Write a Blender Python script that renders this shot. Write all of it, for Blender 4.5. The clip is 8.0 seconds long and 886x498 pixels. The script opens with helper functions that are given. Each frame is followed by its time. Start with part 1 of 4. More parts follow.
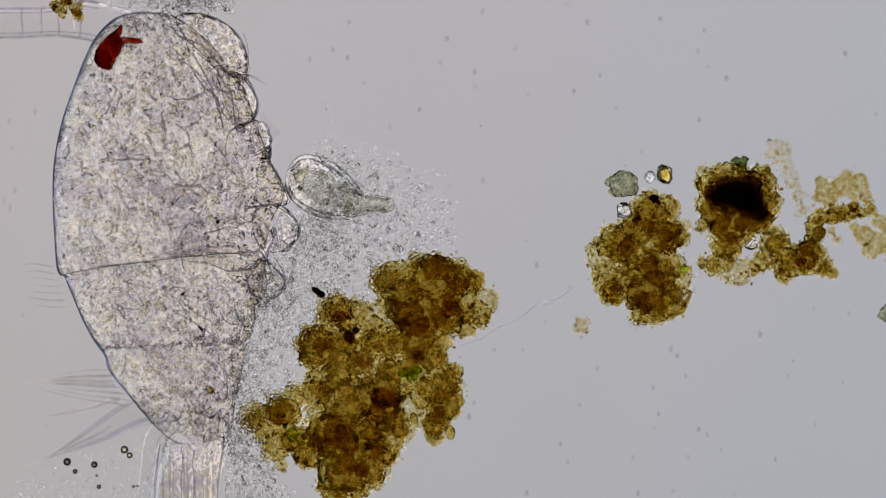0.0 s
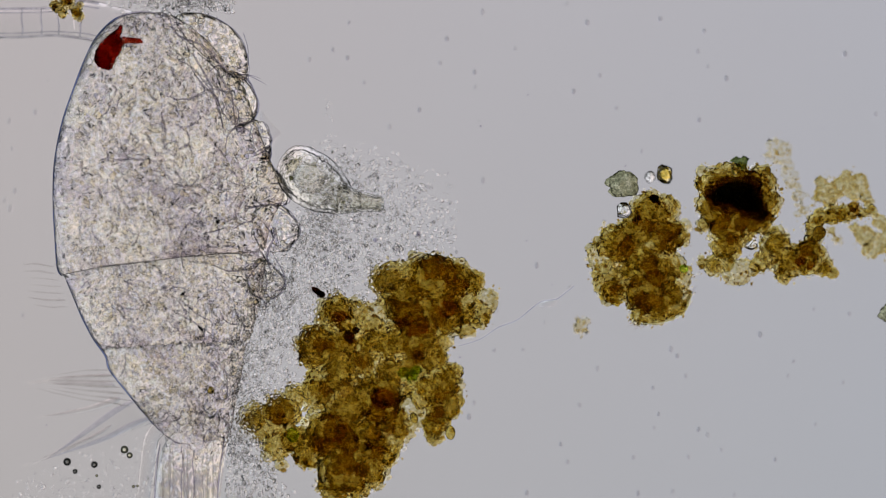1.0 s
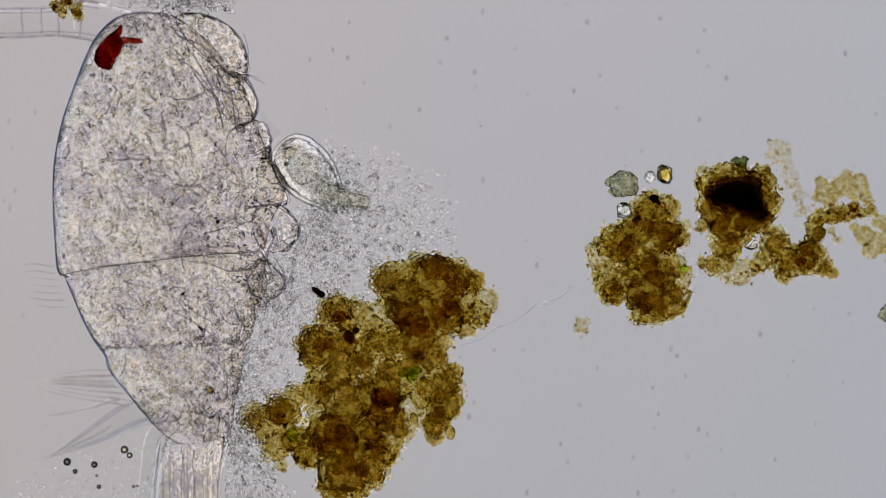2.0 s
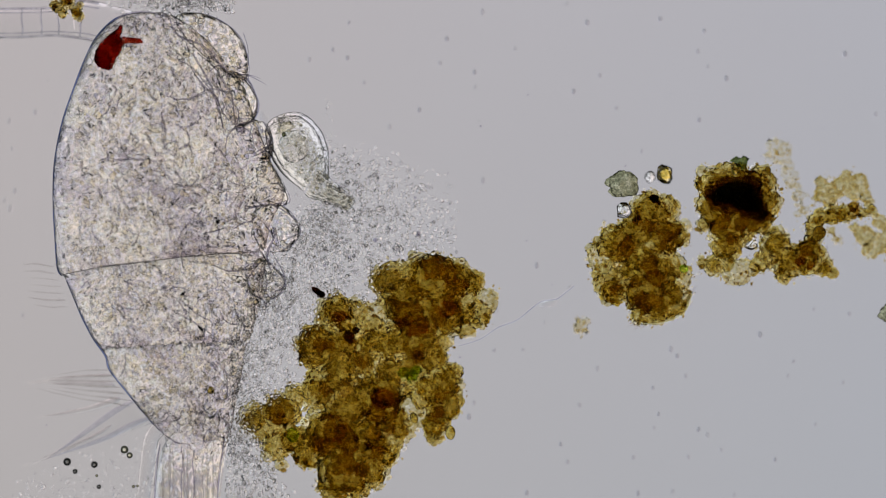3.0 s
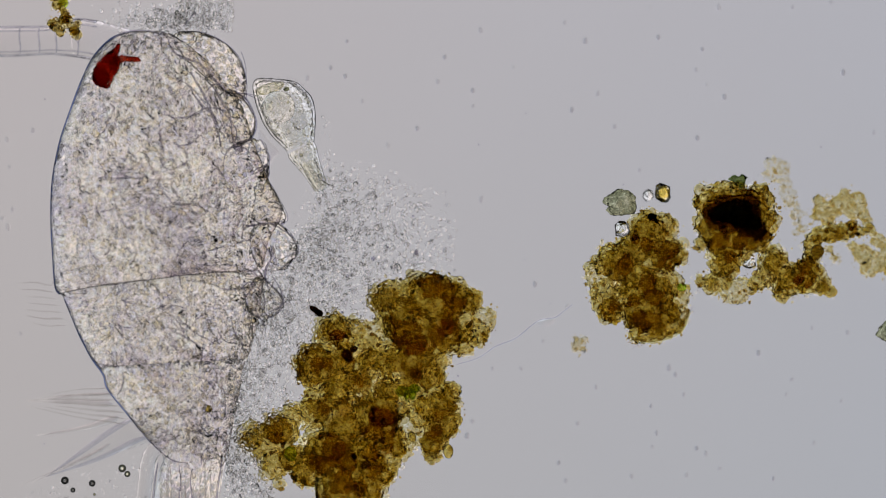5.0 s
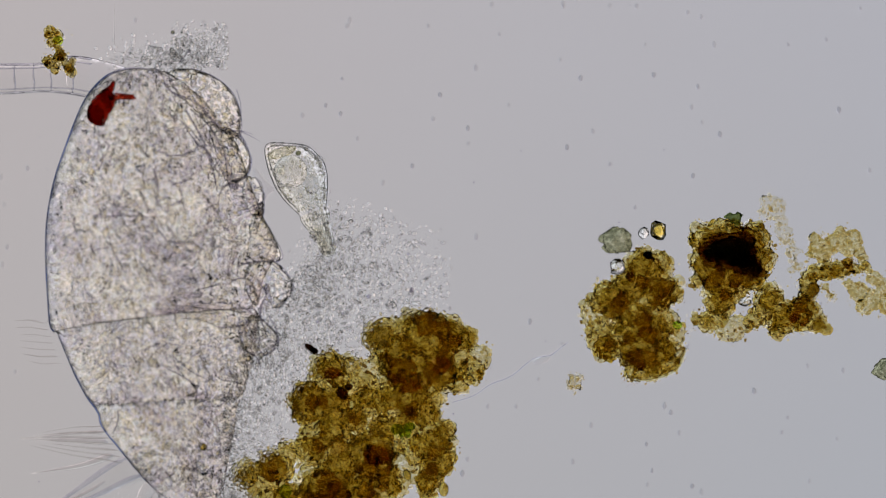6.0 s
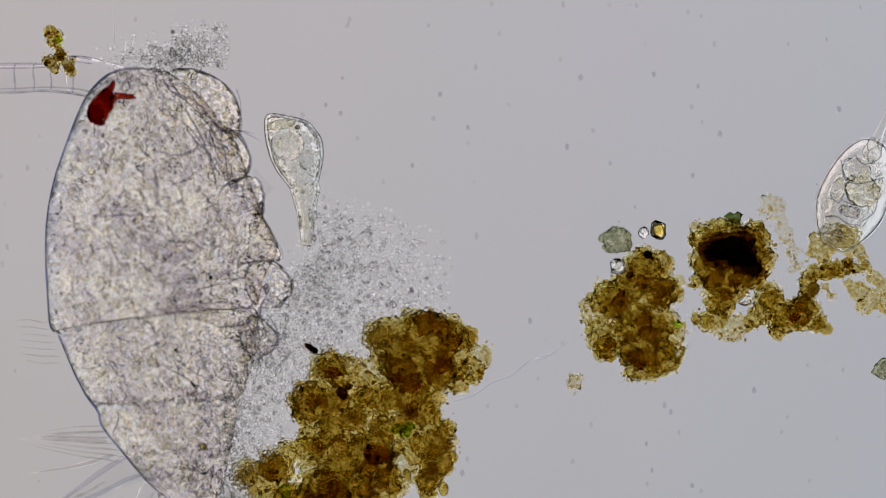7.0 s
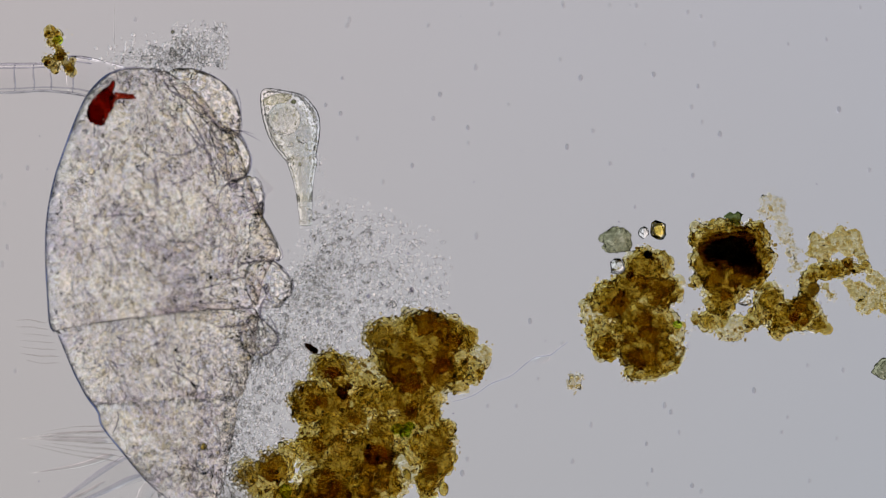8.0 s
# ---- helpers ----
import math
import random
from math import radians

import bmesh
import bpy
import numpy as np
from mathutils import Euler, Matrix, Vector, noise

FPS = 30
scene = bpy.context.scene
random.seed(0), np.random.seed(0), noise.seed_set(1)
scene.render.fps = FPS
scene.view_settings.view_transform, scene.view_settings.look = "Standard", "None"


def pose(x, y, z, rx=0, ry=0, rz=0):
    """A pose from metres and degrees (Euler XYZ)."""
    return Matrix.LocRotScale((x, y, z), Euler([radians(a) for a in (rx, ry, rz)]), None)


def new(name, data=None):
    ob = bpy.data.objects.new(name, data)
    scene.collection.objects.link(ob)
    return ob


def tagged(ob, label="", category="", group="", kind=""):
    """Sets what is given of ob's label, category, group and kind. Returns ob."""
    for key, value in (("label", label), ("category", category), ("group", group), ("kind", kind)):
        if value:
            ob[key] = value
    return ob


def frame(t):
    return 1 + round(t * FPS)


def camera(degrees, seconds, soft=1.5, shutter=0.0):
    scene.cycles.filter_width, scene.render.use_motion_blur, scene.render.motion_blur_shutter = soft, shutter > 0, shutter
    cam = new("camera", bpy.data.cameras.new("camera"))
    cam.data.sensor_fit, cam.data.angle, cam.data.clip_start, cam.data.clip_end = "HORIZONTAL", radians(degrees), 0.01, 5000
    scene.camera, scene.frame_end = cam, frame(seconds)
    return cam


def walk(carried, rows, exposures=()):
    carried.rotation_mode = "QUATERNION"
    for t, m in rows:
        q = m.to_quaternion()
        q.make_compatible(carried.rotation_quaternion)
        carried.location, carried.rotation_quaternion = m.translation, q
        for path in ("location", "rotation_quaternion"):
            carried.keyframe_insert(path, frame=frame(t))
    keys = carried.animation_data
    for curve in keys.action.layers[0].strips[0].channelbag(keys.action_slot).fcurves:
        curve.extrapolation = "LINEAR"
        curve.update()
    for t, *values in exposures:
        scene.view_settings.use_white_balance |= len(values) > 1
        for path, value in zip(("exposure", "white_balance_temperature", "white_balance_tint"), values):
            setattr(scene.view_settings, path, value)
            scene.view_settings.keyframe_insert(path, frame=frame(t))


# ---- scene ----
# Wet mount under a microscope, built at a thousand to one: one metre here is one millimetre on the slide.
# Stage coordinates: u to the right and v down, in thousandths of a millimetre from the corner of the first field.
DIST = 44.915


def su(u):
    return (u - 784) / 1000


def sv(v):
    return (441 - v) / 1000


def S(u, v, z=0.0):
    """Stage place (u, v in micrometres, z in millimetres) in the world."""
    return Vector((su(u), sv(v), z))


cam = camera(2.0, 8.0, soft=1.0)
cam.data.dof.use_dof, cam.data.dof.focus_distance, cam.data.dof.aperture_fstop = True, DIST - 0.145, 0.72
EYE = [
    (0.0, 0, 0, 0), (3.0, 0, 0, 0), (3.5, 0, 0.6, 0), (4.0, 0, 1.4, 0), (4.3, 0, 2.2, 0), (4.5, 0, 4, 0), (4.7, -0.5, 6.5, -0.005),
    (5.2, -6.5, 58, -0.04), (5.8, -12, 101, -0.08), (6.0, -12, 99.4, -0.08), (6.4, -12, 98.7, -0.08), (8.0, -12, 98.7, -0.08),
]
walk(cam, [(t, pose(-du / 1000, dv / 1000, DIST + dz)) for t, du, dv, dz in EYE])

# ---- light: the illuminator under the slide, and a dim room ----
world = bpy.data.worlds.new("dim_room")
world.use_nodes = True
world.node_tree.nodes["Background"].inputs[0].default_value = (0.9, 0.95, 1.0, 1)
world.node_tree.nodes["Background"].inputs[1].default_value = 0.07
scene.world = world
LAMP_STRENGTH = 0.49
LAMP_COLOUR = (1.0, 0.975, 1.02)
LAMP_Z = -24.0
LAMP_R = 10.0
scene.cycles.max_bounces, scene.cycles.transmission_bounces, scene.cycles.transparent_max_bounces = 32, 32, 32


# ---- materials ----
def node_material(name):
    m = bpy.data.materials.new(name)
    m.use_nodes = True
    m.node_tree.nodes.clear()
    return m, m.node_tree.nodes, m.node_tree.links


def noise_node(n, l, scale, detail=4, rough=0.6, distort=0.0):
    co = n.new("ShaderNodeTexCoord")
    t = n.new("ShaderNodeTexNoise")
    t.inputs["Scale"].default_value, t.inputs["Detail"].default_value = scale, detail
    t.inputs["Roughness"].default_value, t.inputs["Distortion"].default_value = rough, distort
    l.new(co.outputs["Object"], t.inputs["Vector"])
    return t


def ramp_node(n, l, source, stops):
    r = n.new("ShaderNodeValToRGB")
    e = r.color_ramp.elements
    while len(e) < len(stops):
        e.new(0.5)
    for el, (p, c) in zip(e, stops):
        el.position, el.color = p, (*c, 1)
    l.new(source, r.inputs[0])
    return r


def tissue(name, ior, stops, tint_scale, bumps=(), solid=0.0, island=False, mottle=0.65):
    """Clear tissue in water: light goes through and is bent; the pigment takes its share."""
    m, n, l = node_material(name)
    if island:
        source = n.new("ShaderNodeNewGeometry").outputs["Random Per Island"]
    else:
        source = noise_node(n, l, tint_scale, 6, mottle).outputs[0]
    tint = ramp_node(n, l, source, stops)
    ref = n.new("ShaderNodeBsdfRefraction")
    ref.inputs["IOR"].default_value, ref.inputs["Roughness"].default_value = ior, 0.0
    l.new(tint.outputs[0], ref.inputs["Color"])
    last = None
    for scale, depth in bumps:
        b = n.new("ShaderNodeBump")
        b.inputs["Strength"].default_value, b.inputs["Distance"].default_value = 1.0, depth
        l.new(noise_node(n, l, scale, 3, 0.6, 0.4).outputs[0], b.inputs["Height"])
        if last:
            l.new(last.outputs[0], b.inputs["Normal"])
        last = b
    if last:
        l.new(last.outputs[0], ref.inputs["Normal"])
    out = n.new("ShaderNodeOutputMaterial")
    if solid:
        dif, mix = n.new("ShaderNodeBsdfDiffuse"), n.new("ShaderNodeMixShader")
        l.new(tint.outputs[0], dif.inputs["Color"])
        mix.inputs[0].default_value = solid
        l.new(ref.outputs[0], mix.inputs[1]), l.new(dif.outputs[0], mix.inputs[2])
        l.new(mix.outputs[0], out.inputs[0])
    else:
        l.new(ref.outputs[0], out.inputs[0])
    return m


def grey(a, tint=(1, 1, 1)):
    return tuple(a * c for c in tint)


CUTICLE = tissue("cuticle", 1.022, [(0.3, (0.97, 0.97, 0.96)), (0.7, (0.99, 0.99, 0.99))], 12, [(55, 0.012), (130, 0.006)])
CLEAR = tissue("clear_cuticle", 1.025, [(0.3, (0.97, 0.97, 0.97)), (0.7, (0.99, 0.99, 0.99))], 12, [(60, 0.004)])
FLESH = tissue("crumpled_flesh", 1.1, [(0.4, (0.948, 0.939, 0.952)), (0.5, (0.982, 0.97, 0.956)), (0.6, (0.993, 0.973, 0.92))], 80)
FLESH_DEEP = tissue("deep_flesh", 1.1, [(0.38, (0.86, 0.838, 0.864)), (0.5, (0.955, 0.943, 0.931)), (0.6, (0.998, 0.983, 0.938))], 14, mottle=0.7)
MUSCLE = tissue("muscle", 1.05, [(0.38, (0.9, 0.885, 0.905)), (0.6, (0.97, 0.96, 0.96))], 25, [(60, 0.004)])
GRANULE = tissue("granules", 1.055, [(0.0, (0.92, 0.92, 0.96)), (0.5, (0.99, 0.985, 0.96)), (1.0, (0.99, 0.97, 0.9))], 25, island=True)
CELL = tissue("cell", 1.035, [(0.0, (0.96, 0.955, 0.965)), (0.4, (0.99, 0.987, 0.975)), (1.0, (0.998, 0.99, 0.96))], 25, island=True)
BACTERIA = tissue("bacteria", 1.085, [(0.0, (0.87, 0.87, 0.87)), (0.25, (0.98, 0.977, 0.97)), (1.0, (0.998, 0.995, 0.985))], 30, island=True)
FOLD = tissue("cuticle_fold", 1.08, [(0.3, (0.7, 0.68, 0.75)), (0.7, (0.9, 0.9, 0.92))], 20)
SPINE = tissue("spine", 1.065, [(0.3, (0.84, 0.83, 0.83)), (0.7, (0.97, 0.965, 0.96))], 20)
SPINE_EDGE = tissue("spine_edge", 1.03, [(0.3, (0.82, 0.825, 0.87)), (0.7, (0.93, 0.935, 0.96))], 30)
ANTENNA = tissue("antenna", 1.016, [(0.3, (0.97, 0.965, 0.965)), (0.7, (0.988, 0.983, 0.983))], 12, [(60, 0.003)])
ANTENNA_WALL = tissue("antenna_wall", 1.05, [(0.3, (0.72, 0.72, 0.76)), (0.7, (0.88, 0.88, 0.9))], 30)
SETA = tissue("seta", 1.03, [(0.3, (0.86, 0.85, 0.84)), (0.7, (0.96, 0.96, 0.95))], 20)
EYE_RED = tissue("eye_pigment", 1.015, [(0.34, (0.22, 0.012, 0.01)), (0.5, (0.5, 0.055, 0.03)), (0.66, (0.93, 0.5, 0.32))], 20, [], 0.02, mottle=0.6)
EYE_DARK = tissue("eye_core", 1.01, [(0.4, (0.45, 0.2, 0.16)), (0.6, (0.8, 0.55, 0.45))], 60)
FAINT = tissue("faint_cuticle", 1.017, [(0.3, (0.95, 0.95, 0.95)), (0.7, (0.985, 0.985, 0.985))], 12, [(60, 0.003)])
PROTO = tissue("ciliate_skin", 1.03, [(0.3, (0.972, 0.97, 0.955)), (0.7, (0.99, 0.989, 0.98))], 30, [(110, 0.003)])
PLASM = tissue("ciliate_plasm", 1.028, [(0.38, (0.955, 0.952, 0.927)), (0.5, (0.988, 0.986, 0.972)), (0.6, (0.998, 0.996, 0.988))], 90)
PLASM_GRAIN = tissue("plasm_grain", 1.06, [(0.0, (0.88, 0.875, 0.82)), (0.25, (0.987, 0.983, 0.965)), (1.0, (0.998, 0.996, 0.99))], 60, island=True)
MOUTH = tissue("mouth_plasm", 1.015, [(0.38, (0.86, 0.855, 0.76)), (0.6, (0.96, 0.955, 0.91))], 60, mottle=0.8)
GUT = tissue("gut", 1.035, [(0.38, (0.945, 0.945, 0.92)), (0.5, (0.975, 0.975, 0.96)), (0.62, (0.995, 0.99, 0.975))], 60)
VEIL = tissue("veil", 1.008, [(0.3, (0.95, 0.945, 0.96)), (0.7, (0.985, 0.985, 0.985))], 20)
TAIL_SKIN = tissue("tail_skin", 1.038, [(0.3, (0.955, 0.953, 0.925)), (0.7, (0.985, 0.984, 0.97))], 30, [(110, 0.003)])
FLOC = tissue("floc", 1.01, [(0.38, (0.5, 0.38, 0.13)), (0.49, (0.75, 0.655, 0.33)), (0.56, (0.93, 0.88, 0.63)), (0.63, (0.99, 0.98, 0.92))], 60, [], 0.01, mottle=0.9)
FLOC_DEEP = tissue("deep_floc", 1.006, [(0.36, (0.54, 0.39, 0.13)), (0.5, (0.74, 0.6, 0.27)), (0.62, (0.93, 0.86, 0.6))], 30, [], 0.01, mottle=0.8)
FLOC_GOLD = tissue("golden_floc", 1.014, [(0.38, (0.65, 0.545, 0.25)), (0.47, (0.86, 0.795, 0.51)), (0.54, (0.955, 0.925, 0.76)), (0.62, (0.99, 0.985, 0.95))], 70, [], mottle=0.95)
FLOC_PALE = tissue("pale_floc", 1.03, [(0.35, (0.67, 0.6, 0.34)), (0.48, (0.87, 0.825, 0.61)), (0.62, (0.985, 0.978, 0.93))], 60, [], mottle=0.95)
FLOC_THIN = tissue("thin_floc", 1.03, [(0.35, (0.88, 0.84, 0.68)), (0.48, (0.955, 0.935, 0.85)), (0.62, (0.99, 0.985, 0.95))], 60, [], mottle=0.95)
FLOC_FAINT = tissue("faint_floc", 1.006, [(0.35, (0.92, 0.9, 0.8)), (0.48, (0.965, 0.95, 0.885)), (0.62, (0.99, 0.985, 0.96))], 60, [], mottle=0.95)
RUST = tissue("rusty_floc", 1.008, [(0.38, (0.66, 0.42, 0.2)), (0.6, (0.93, 0.82, 0.6))], 40, [(70, 0.012)], 0.01, mottle=0.8)
GRAIN = tissue("floc_grain", 1.055, [(0.0, (0.48, 0.37, 0.14)), (0.22, (0.82, 0.73, 0.44)), (0.45, (0.96, 0.93, 0.8)), (1.0, (0.99, 0.985, 0.97))], 60, island=True)
GRAIN_PALE = tissue("pale_grain", 1.025, [(0.0, (0.86, 0.8, 0.62)), (0.5, (0.95, 0.92, 0.82)), (1.0, (0.98, 0.97, 0.94))], 60, island=True)
DARK = tissue("dark_matter", 1.01, [(0.35, (0.03, 0.012, 0.004)), (0.65, (0.2, 0.09, 0.02))], 40, [(90, 0.01)], 0.03)
SOOT = tissue("sooty_matter", 1.004, [(0.36, (0.35, 0.24, 0.09)), (0.62, (0.72, 0.58, 0.3))], 26, [], 0.01, mottle=0.8)
TAR = tissue("tarry_matter", 1.004, [(0.36, (0.12, 0.07, 0.02)), (0.62, (0.4, 0.26, 0.1))], 26, [], 0.01, mottle=0.8)
GREEN = tissue("green_alga", 1.03, [(0.38, (0.45, 0.68, 0.08)), (0.62, (0.94, 0.96, 0.5))], 70, [(120, 0.006)])
GREEN_HAZE = tissue("green_slime", 1.004, [(0.38, (0.5, 0.64, 0.12)), (0.55, (0.8, 0.87, 0.36)), (0.66, (0.96, 0.97, 0.75))], 50, [], mottle=0.8)
OIL = tissue("oil", 1.16, [(0.3, (0.88, 0.76, 0.34)), (0.7, (0.96, 0.9, 0.58))], 20)
CYST = tissue("cyst_wall", 1.09, [(0.4, (0.66, 0.56, 0.22)), (0.6, (0.9, 0.84, 0.55))], 120, [(110, 0.006)], mottle=0.8)
FOODVAC = tissue("food_vacuole", 1.05, [(0.3, (0.965, 0.963, 0.95)), (0.7, (0.995, 0.995, 0.985))], 40, [(90, 0.006)])
STOMACH = tissue("stomach", 1.06, [(0.38, (0.93, 0.92, 0.82)), (0.6, (0.99, 0.985, 0.94))], 40, [(90, 0.006)])
GEM = tissue("gem", 1.16, [(0.3, (0.96, 0.96, 0.93)), (0.7, (1.0, 1.0, 0.98))], 30)
BUBBLE = tissue("bubble", 1.6, [(0.3, (0.9, 0.88, 0.7)), (0.7, (0.97, 0.96, 0.9))], 20)
BUBBLE_DARK = tissue("dark_bubble", 1.5, [(0.3, (0.38, 0.38, 0.36)), (0.7, (0.5, 0.5, 0.48))], 20)
CRYSTAL = tissue("crystal", 1.16, [(0.3, (0.95, 0.95, 0.92)), (0.7, (0.99, 0.99, 0.98))], 30, [(50, 0.006)])
GREYSTONE = tissue("grey_crystal", 1.05, [(0.36, (0.24, 0.25, 0.17)), (0.5, (0.56, 0.57, 0.44)), (0.64, (0.93, 0.93, 0.8))], 90, [(60, 0.012), (150, 0.006)], mottle=0.85)
AMBER = tissue("amber_crystal", 1.25, [(0.46, (0.93, 0.72, 0.16)), (0.54, (0.99, 0.98, 0.92))], 16, [(50, 0.005)])
FLAKE = tissue("green_flake", 1.02, [(0.36, (0.2, 0.25, 0.12)), (0.62, (0.6, 0.66, 0.42))], 50, mottle=0.8)
EDGE = tissue("shell_edge", 1.1, [(0.3, (0.3, 0.38, 0.58)), (0.7, (0.56, 0.62, 0.8))], 20)
DUST = tissue("dust", 1.03, [(0.3, (0.83, 0.83, 0.85)), (0.7, (0.92, 0.92, 0.93))], 60)
DUST_FAINT = tissue("faint_dust", 1.02, [(0.3, (0.92, 0.92, 0.93)), (0.7, (0.965, 0.965, 0.965))], 60)


def make_glass():
    m, n, l = node_material("slide_glass")
    tr, gl, mix, out = (n.new(k) for k in ("ShaderNodeBsdfTransparent", "ShaderNodeBsdfGlossy", "ShaderNodeMixShader", "ShaderNodeOutputMaterial"))
    smear = ramp_node(n, l, noise_node(n, l, 1.3, 3).outputs[0], [(0.3, (0.975, 0.97, 0.97)), (0.7, (0.985, 0.985, 0.99))])
    l.new(smear.outputs[0], tr.inputs[0])
    gl.inputs["Roughness"].default_value = 0.05
    mix.inputs[0].default_value = 0.04
    l.new(tr.outputs[0], mix.inputs[1]), l.new(gl.outputs[0], mix.inputs[2]), l.new(mix.outputs[0], out.inputs[0])
    return m


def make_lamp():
    m, n, l = node_material("painted_glow")
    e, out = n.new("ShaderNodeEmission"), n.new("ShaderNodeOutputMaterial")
    # painted brightness: even middle, ring added to brighten bent light, dark rim
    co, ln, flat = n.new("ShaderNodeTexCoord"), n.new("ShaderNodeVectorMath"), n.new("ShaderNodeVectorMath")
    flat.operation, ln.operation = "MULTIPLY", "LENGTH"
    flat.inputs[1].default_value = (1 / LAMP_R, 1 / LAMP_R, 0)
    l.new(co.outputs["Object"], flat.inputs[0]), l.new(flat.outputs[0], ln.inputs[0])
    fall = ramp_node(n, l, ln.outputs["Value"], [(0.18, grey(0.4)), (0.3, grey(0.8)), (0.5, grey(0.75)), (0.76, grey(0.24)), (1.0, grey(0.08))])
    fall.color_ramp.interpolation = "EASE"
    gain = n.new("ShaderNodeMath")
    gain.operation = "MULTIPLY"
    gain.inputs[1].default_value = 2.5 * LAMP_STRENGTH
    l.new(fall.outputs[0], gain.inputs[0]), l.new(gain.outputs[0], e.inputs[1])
    # slight tint painted into the glow: warmer one side, cooler the other
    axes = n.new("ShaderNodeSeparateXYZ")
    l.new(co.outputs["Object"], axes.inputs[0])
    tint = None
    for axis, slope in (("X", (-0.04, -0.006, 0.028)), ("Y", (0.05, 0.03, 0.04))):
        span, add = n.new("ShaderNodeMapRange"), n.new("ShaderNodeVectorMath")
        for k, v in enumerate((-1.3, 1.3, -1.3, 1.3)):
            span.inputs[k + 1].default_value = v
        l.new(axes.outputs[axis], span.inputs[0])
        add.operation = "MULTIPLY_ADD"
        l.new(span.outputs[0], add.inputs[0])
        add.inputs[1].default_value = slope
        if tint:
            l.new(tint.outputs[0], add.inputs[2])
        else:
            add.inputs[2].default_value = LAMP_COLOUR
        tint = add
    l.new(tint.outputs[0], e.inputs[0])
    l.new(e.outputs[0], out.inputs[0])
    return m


def make_metal():
    m, n, l = node_material("black_metal")
    p, out = n.new("ShaderNodeBsdfPrincipled"), n.new("ShaderNodeOutputMaterial")
    r = ramp_node(n, l, noise_node(n, l, 3).outputs[0], [(0.3, (0.02, 0.02, 0.021)), (0.7, (0.035, 0.035, 0.036))])
    l.new(r.outputs[0], p.inputs["Base Color"])
    p.inputs["Roughness"].default_value = 0.6
    l.new(p.outputs[0], out.inputs[0])
    return m


SLIDE_GLASS, LAMP, METAL = make_glass(), make_lamp(), make_metal()


# ---- modelling helpers ----
def thing(name, label, category, place=(0, 0, 0), group="", kind=""):
    ob = new(name)
    ob.empty_display_size = 0.02
    ob.location = place
    return tagged(ob, label, category, group, kind)


def finish(me, material, smooth=True):
    me.materials.append(material)
    me.polygons.foreach_set("use_smooth", [smooth] * len(me.polygons))
    return me


def grad_noise(points, scale=1.0, off=(0, 0, 0)):
    """Gradient noise, about -1 to 1, at many places at once."""
    p = np.asarray(points, float) * scale + np.asarray(off, float)
    cell = np.floor(p).astype(np.int64)
    f = p - cell
    w = f * f * f * (f * (f * 6 - 15) + 10)
    total = np.zeros(len(p))
    for c in ((i, j, k) for i in (0, 1) for j in (0, 1) for k in (0, 1)):
        q = cell + c
        h = (q[:, 0] * 374761393 + q[:, 1] * 668265263 + q[:, 2] * 2147483647) & 0xFFFFFFFF
        h = ((h ^ (h >> 13)) * 1274126177) & 0xFFFFFFFF
        h = h ^ (h >> 16)
        g = np.stack(((h & 255), ((h >> 8) & 255), ((h >> 16) & 255)), 1) / 127.5 - 1
        d = ((f - c) * g).sum(1)
        total += d * np.prod(np.where(np.array(c) == 1, w, 1 - w), 1)
    return 1.6 * total


def layered(points, scale, off=(0, 0, 0), octaves=3, gain=0.5):
    return sum(gain ** k * grad_noise(points, scale * 2 ** k, np.asarray(off) + 5.3 * k) for k in range(octaves))


def mesh_np(name, verts, faces, material, smooth=True):
    me = bpy.data.meshes.new(name)
    me.from_pydata(verts.tolist() if isinstance(verts, np.ndarray) else [tuple(v) for v in verts], [], faces.tolist() if isinstance(faces, np.ndarray) else [tuple(f) for f in faces])
    return finish(me, material, smooth)


def part(name, me, parent, label="", kind=""):
    ob = new(name, me)
    ob.parent = parent
    ob.matrix_parent_inverse = Matrix.Translation(-parent.location) if parent.type == "EMPTY" else Matrix()
    return tagged(ob, label, kind=kind)


def ico(sub):
    bm = bmesh.new()
    bmesh.ops.create_icosphere(bm, subdivisions=sub, radius=1.0)
    v = np.array([x.co[:] for x in bm.verts])
    f = np.array([[x.index for x in p.verts] for p in bm.faces])
    bm.free()
    return v, f


ICO = {s: ico(s) for s in (1, 2, 3, 4, 5)}


def lump(name, u, v, z, ru, rv, rz, material, rough=0.15, freq=2.5, sub=4, turn=0.0, seed=0):
    """A rounded uneven lump; radii in micrometres, z of its middle in millimetres."""
    q, fs = ICO[sub]
    k = 1 + rough * layered(q, freq, (seed * 0.37, seed * 0.13, seed * 0.71), 4)[:, None]
    x, y, w = (q * k * np.array((ru, rv, rz)) / 1000).T
    c, s = math.cos(radians(turn)), math.sin(radians(turn))
    return mesh_np(name, np.stack((su(u) + c * x - s * y, sv(v) + s * x + c * y, z + w), 1), fs, material)


def smooth_rows(rows, count):
    """Catmull-Rom through rows of numbers, evenly in their order."""
    a = np.array(rows, float)
    a = np.vstack([2 * a[0] - a[1], a, 2 * a[-1] - a[-2]])
    out = []
    for k in np.linspace(0, len(rows) - 1 - 1e-6, count):
        i, f = int(k), k - int(k)
        p0, p1, p2, p3 = a[i:i + 4]
        out.append(0.5 * (2 * p1 + (p2 - p0) * f + (2 * p0 - 5 * p1 + 4 * p2 - p3) * f * f + (3 * p1 - p0 - 3 * p2 + p3) * f ** 3))
    return np.array(out)


